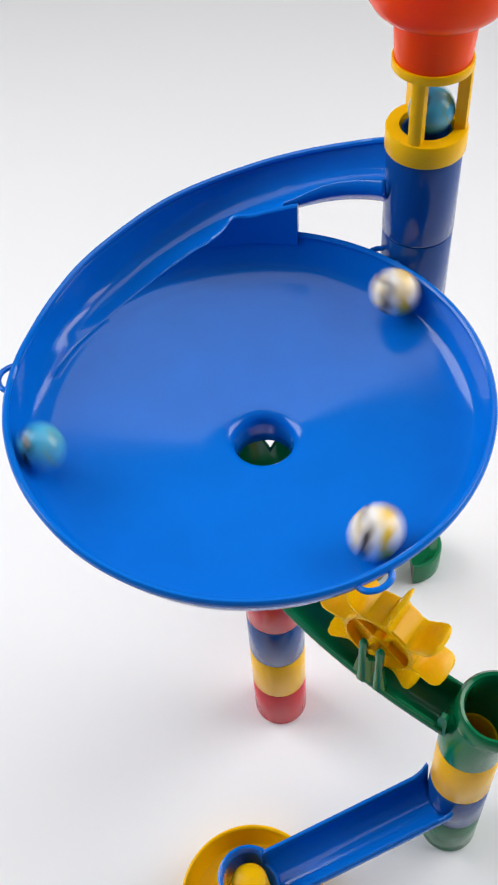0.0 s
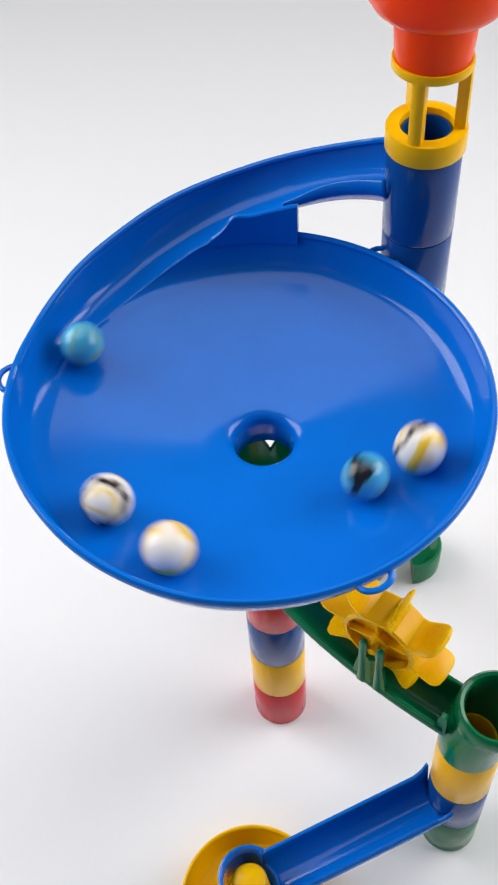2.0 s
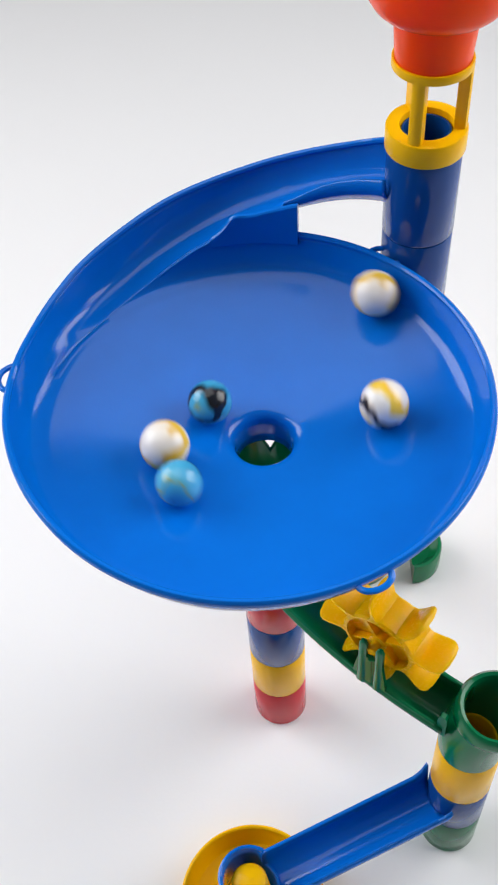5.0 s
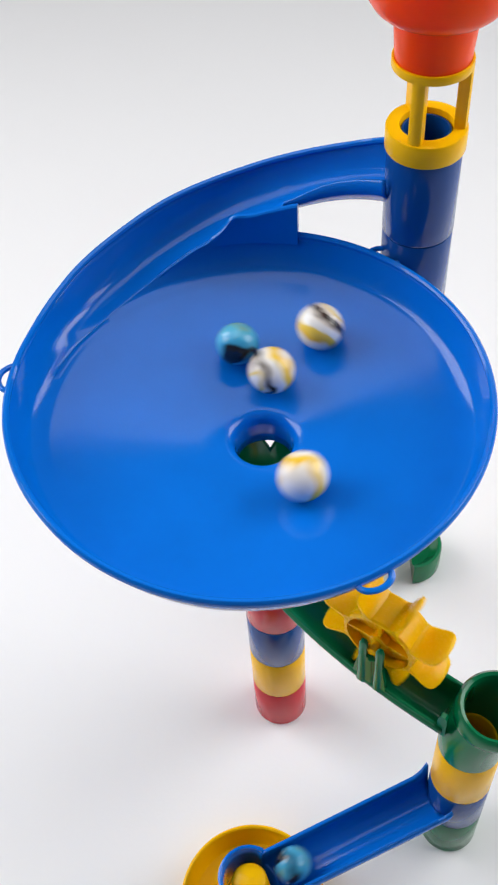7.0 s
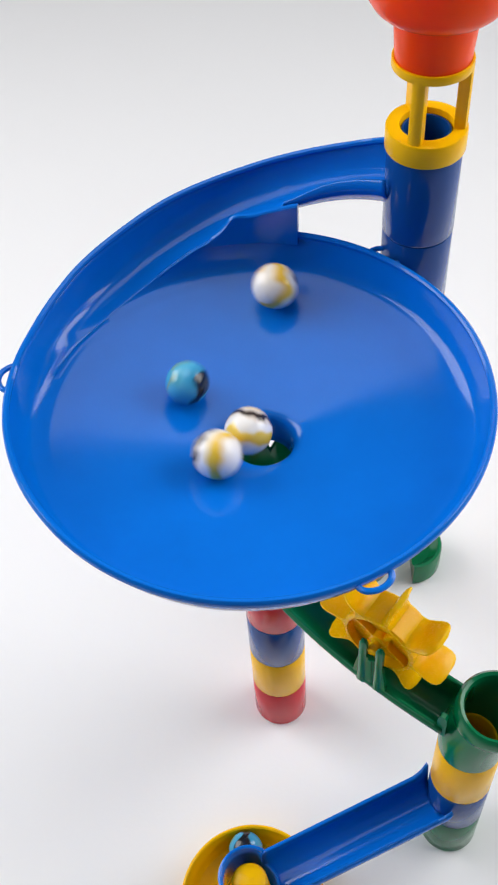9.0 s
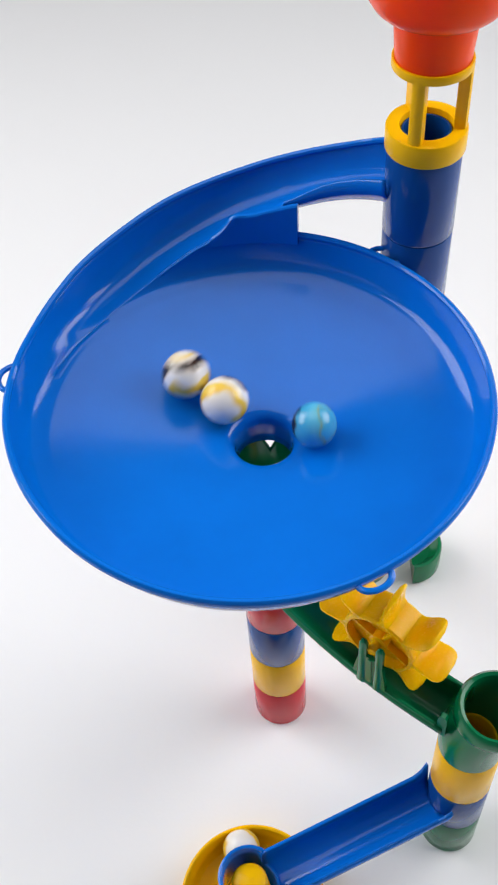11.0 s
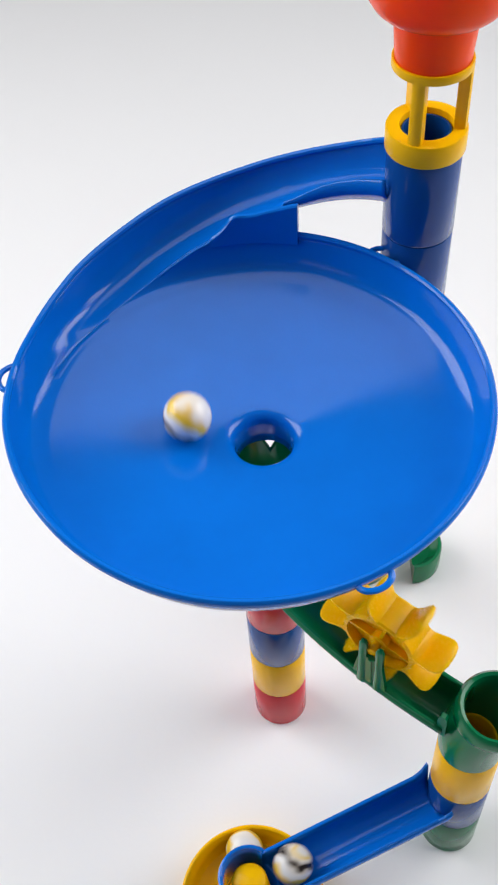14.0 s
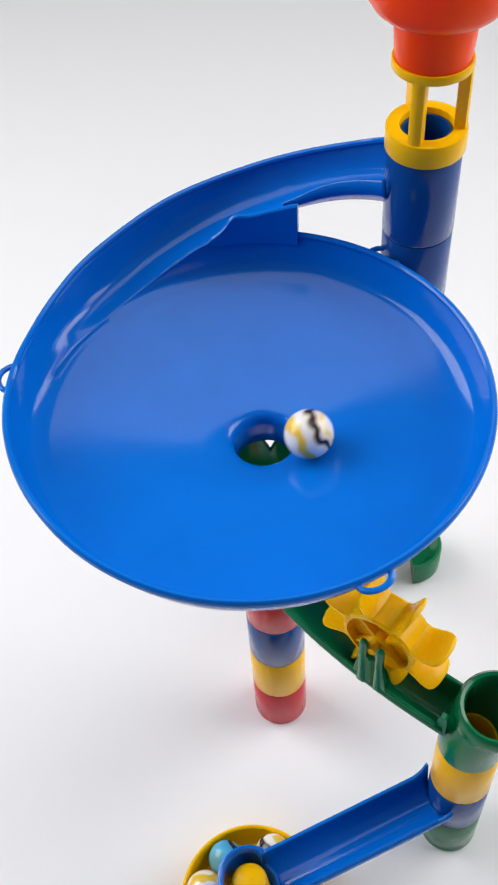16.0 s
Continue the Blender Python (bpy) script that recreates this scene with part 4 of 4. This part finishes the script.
        (12.5, -5.2, 15.7, 211.3), (12.6, -11.8, -1.7, 209.3), (12.7, 0.8, -9.8, 208.3), (12.8, 12.6, 2.2, 210.5), (12.9, 6.8, 17.5, 211.8),
        (13, -9.8, 12.6, 211.2), (13.1, -10.6, -9.3, 210.6), (13.2, 3.8, -8.4, 208.1), (13.3, 9.1, 6.5, 209.4), (13.4, -7.7, 14.5, 211.3),
        (13.5, -13.8, 2.6, 210.5), (13.6, 2.2, -3.1, 204.6), (13.7, -3.4, 2.8, 204.9), (13.8, -0.9, -1.1, 203.1), (13.85, 1.0, 0.0, 197.0),
        (13.92, 0.0, 0.0, 180.0), (14, 0.0, 0.0, 140.0), (14.1, 6.2, -7.1, 123.0), (14.2, 12.7, -13.9, 121.1), (14.29, 23.4, -24.3, 118.1),
        (14.35, 45.3, -42.2, 112.6), (14.41, 66.7, -56.3, 107.6), (14.46, 72.5, -59.7, 95.0), (14.54, 69.5, -60.7, 58.0), (14.6, 52.0, -67.6, 45.5),
        (14.7, 21.0, -79.7, 38.0), (14.8, -7.0, -90.6, 31.4), (14.86, -20.0, -84.5, 21.0), (14.94, -29.8, -81.6, 11.2), (15, -28.3, -79.7, 11.2),
        (15.2, -27.6, -78.9, 11.2), (15.5, -25.5, -77.0, 11.2), (16, -24.5, -76.3, 11.2)], 7.3))
    walk(marbles['OUT'], rolling([
        (0, 54.6, 66.4, 304.0), (0.1, 55.6, 66.4, 280.0), (0.2, 52.6, 67.9, 262.0), (0.3, 42.6, 73.4, 256.0), (0.4, 30.9, 79.1, 250.5), (0.5, 5.1, 85.8,
        241.0), (0.6, -30.1, 72.9, 232.0), (0.7, -66.0, 39.5, 224.0), (0.8, -69.0, -11.3, 224.3), (0.9, -44.6, -49.0, 221.1), (1, -1.9, -60.3, 218.8), (1.1,
        35.6, -47.8, 219.1), (1.2, 57.7, -19.7, 220.4), (1.3, 61.4, 13.9, 222.6), (1.4, 43.5, 45.9, 222.1), (1.5, 12.9, 63.5, 222.3), (1.6, -24.0, 60.9,
        221.2), (1.7, -51.7, 39.7, 219.9), (1.8, -64.9, 9.2, 219.7), (1.9, -62.1, -15.8, 219.0), (2, -46.4, -34.6, 218.0), (2.1, -21.5, -43.6, 216.6), (2.2,
        8.9, -36.0, 214.9), (2.3, 33.6, -12.5, 214.9), (2.4, 39.6, 20.7, 216.4), (2.5, 29.0, 49.3, 218.5), (2.6, 8.1, 63.6, 221.3), (2.7, -18.5, 63.8, 222.5),
        (2.8, -43.7, 48.8, 220.4), (2.9, -61.0, 21.5, 219.3), (3, -63.7, -8.5, 219.1), (3.1, -55.0, -34.8, 219.7), (3.2, -35.5, -50.9, 218.8), (3.3, -9.1,
        -53.3, 217.6), (3.4, 16.8, -42.2, 216.4), (3.5, 37.6, -15.2, 215.7), (3.6, 39.6, 20.7, 216.4), (3.7, 26.8, 51.6, 218.6), (3.8, 4.1, 65.6, 222.9),
        (3.9, -21.0, 60.6, 220.2), (4, -50.3, 42.4, 220.4), (4.1, -67.2, 15.4, 222.9), (4.2, -68.5, -13.2, 224.1), (4.3, -55.7, -40.4, 224.3), (4.4, -32.2,
        -59.7, 224.3), (4.5, -2.2, -66.8, 224.0), (4.6, 28.0, -59.6, 223.7), (4.7, 51.8, -39.0, 223.3), (4.8, 63.1, -9.5, 222.5), (4.9, 58.8, 22.2, 221.3),
        (5, 39.3, 47.7, 220.0), (5.1, 9.4, 60.1, 219.0), (5.2, -22.7, 55.4, 218.5), (5.3, -47.8, 34.4, 218.2), (5.4, -57.8, 3.2, 218.0), (5.5, -49.1, -28.6,
        217.9), (5.6, -24.3, -50.3, 217.9), (5.7, 8.5, -54.2, 217.9), (5.8, 37.6, -38.6, 217.9), (5.9, 52.1, -8.9, 217.8), (6, 46.2, 23.6, 217.6), (6.1, 21.9,
        45.9, 217.3), (6.2, -10.9, 48.7, 216.9), (6.3, -38.3, 30.4, 216.5), (6.4, -39.2, -5.1, 214.9), (6.5, -21.3, -32.5, 215.0), (6.6, 4.1, -42.2, 215.7),
        (6.7, 27.3, -35.9, 216.4), (6.8, 40.1, -15.5, 216.1), (6.9, 38.4, 13.3, 215.7), (7, 20.0, 36.9, 215.8), (7.1, -8.8, 44.7, 216.2), (7.2, -35.9, 36.2,
        216.9), (7.3, -50.4, 18.0, 217.2), (7.4, -50.6, -3.7, 216.7), (7.5, -38.9, -22.0, 215.8), (7.6, -12.4, -29.9, 213.9), (7.7, 17.4, -18.3, 212.9), (7.8,
        32.7, 11.1, 214.6), (7.9, 28.0, 38.4, 216.8), (8, 10.8, 50.2, 217.3), (8.1, -12.6, 47.3, 216.7), (8.2, -38.3, 31.5, 216.6), (8.3, -50.6, 8.1, 216.8),
        (8.4, -48.0, -16.4, 216.7), (8.5, -38.1, -32.1, 216.7), (8.6, -14.1, -36.4, 215.0), (8.7, 13.3, -23.2, 213.2), (8.8, 29.5, 7.8, 213.9), (8.9, 23.2,
        38.4, 216.3), (9, 4.9, 55.3, 218.0), (9.1, -16.5, 55.4, 218.2), (9.2, -34.0, 42.3, 217.5), (9.3, -50.5, 16.3, 217.2), (9.4, -49.7, -14.6, 217.0),
        (9.5, -31.4, -39.5, 216.9), (9.6, -2.1, -49.2, 216.9), (9.7, 27.1, -39.6, 216.8), (9.8, 44.5, -14.3, 216.7), (9.9, 42.5, 16.1, 216.5), (10, 22.0,
        38.4, 216.2), (10.1, -7.9, 42.2, 215.7), (10.2, -32.8, 25.8, 215.3), (10.3, -40.3, -2.8, 215.1), (10.4, -26.7, -28.6, 215.0), (10.5, 0.5, -37.9,
        215.0), (10.6, 26.1, -25.7, 215.0), (10.7, 35.4, 0.7, 214.8), (10.8, 23.0, 25.2, 214.5), (10.9, -2.8, 32.7, 214.1), (11, -25.3, 18.9, 213.6), (11.1,
        -29.6, -6.4, 213.4), (11.2, -13.5, -25.7, 213.3), (11.3, 10.9, -25.6, 213.3), (11.4, 26.3, -4.5, 213.2), (11.5, 25.7, 23.9, 214.7), (11.6, 7.9, 41.3,
        215.7), (11.7, -14.7, 39.5, 215.6), (11.8, -31.1, 20.8, 214.6), (11.9, -30.4, -5.7, 213.5), (12, -11.6, -25.2, 213.1), (12.1, 13.4, -22.5, 213.1),
        (12.2, 27.9, -2.9, 213.5), (12.3, 21.0, 22.7, 213.9), (12.4, -2.4, 34.2, 214.3), (12.5, -26.1, 25.7, 214.5), (12.6, -33.8, 3.1, 214.0), (12.7, -22.5,
        -17.0, 213.1), (12.8, 1.3, -21.4, 212.2), (12.9, 22.3, -5.8, 212.6), (13, 22.0, 20.6, 213.8), (13.1, 5.0, 33.2, 214.3), (13.2, -17.2, 26.0, 213.7),
        (13.3, -26.8, 2.4, 212.9), (13.4, -16.1, -18.6, 212.6), (13.5, 5.7, -22.4, 212.5), (13.6, 20.9, -4.8, 212.3), (13.7, 18.3, 21.1, 213.4), (13.8, 1.3,
        34.0, 214.3), (13.9, -17.7, 26.7, 213.8), (14, -24.3, 1.4, 212.5), (14.1, -11.1, -19.0, 212.2), (14.2, 11.5, -20.2, 212.6), (14.3, 22.4, -2.0, 212.5),
        (14.4, 12.1, 19.5, 212.5), (14.5, -13.3, 24.1, 213.1), (14.6, -27.6, 10.8, 213.3), (14.7, -23.1, -7.5, 212.5), (14.8, -1.6, -16.4, 211.3), (14.9,
        18.7, -0.1, 211.8), (15, 15.3, 22.2, 213.2), (15.1, -5.7, 23.5, 212.6), (15.2, -19.0, 10.2, 212.0), (15.3, -15.0, -12.0, 211.7), (15.4, 4.8, -17.5,
        211.6), (15.5, 16.9, -1.7, 211.5), (15.6, 5.3, 20.1, 212.1), (15.7, -11.7, 18.4, 212.2), (15.8, -22.4, 4.2, 212.2), (15.9, -5.7, -18.6, 211.8), (16,
        14.8, -6.4, 211.4)]))
    walk(wheel, spinning())


motions()
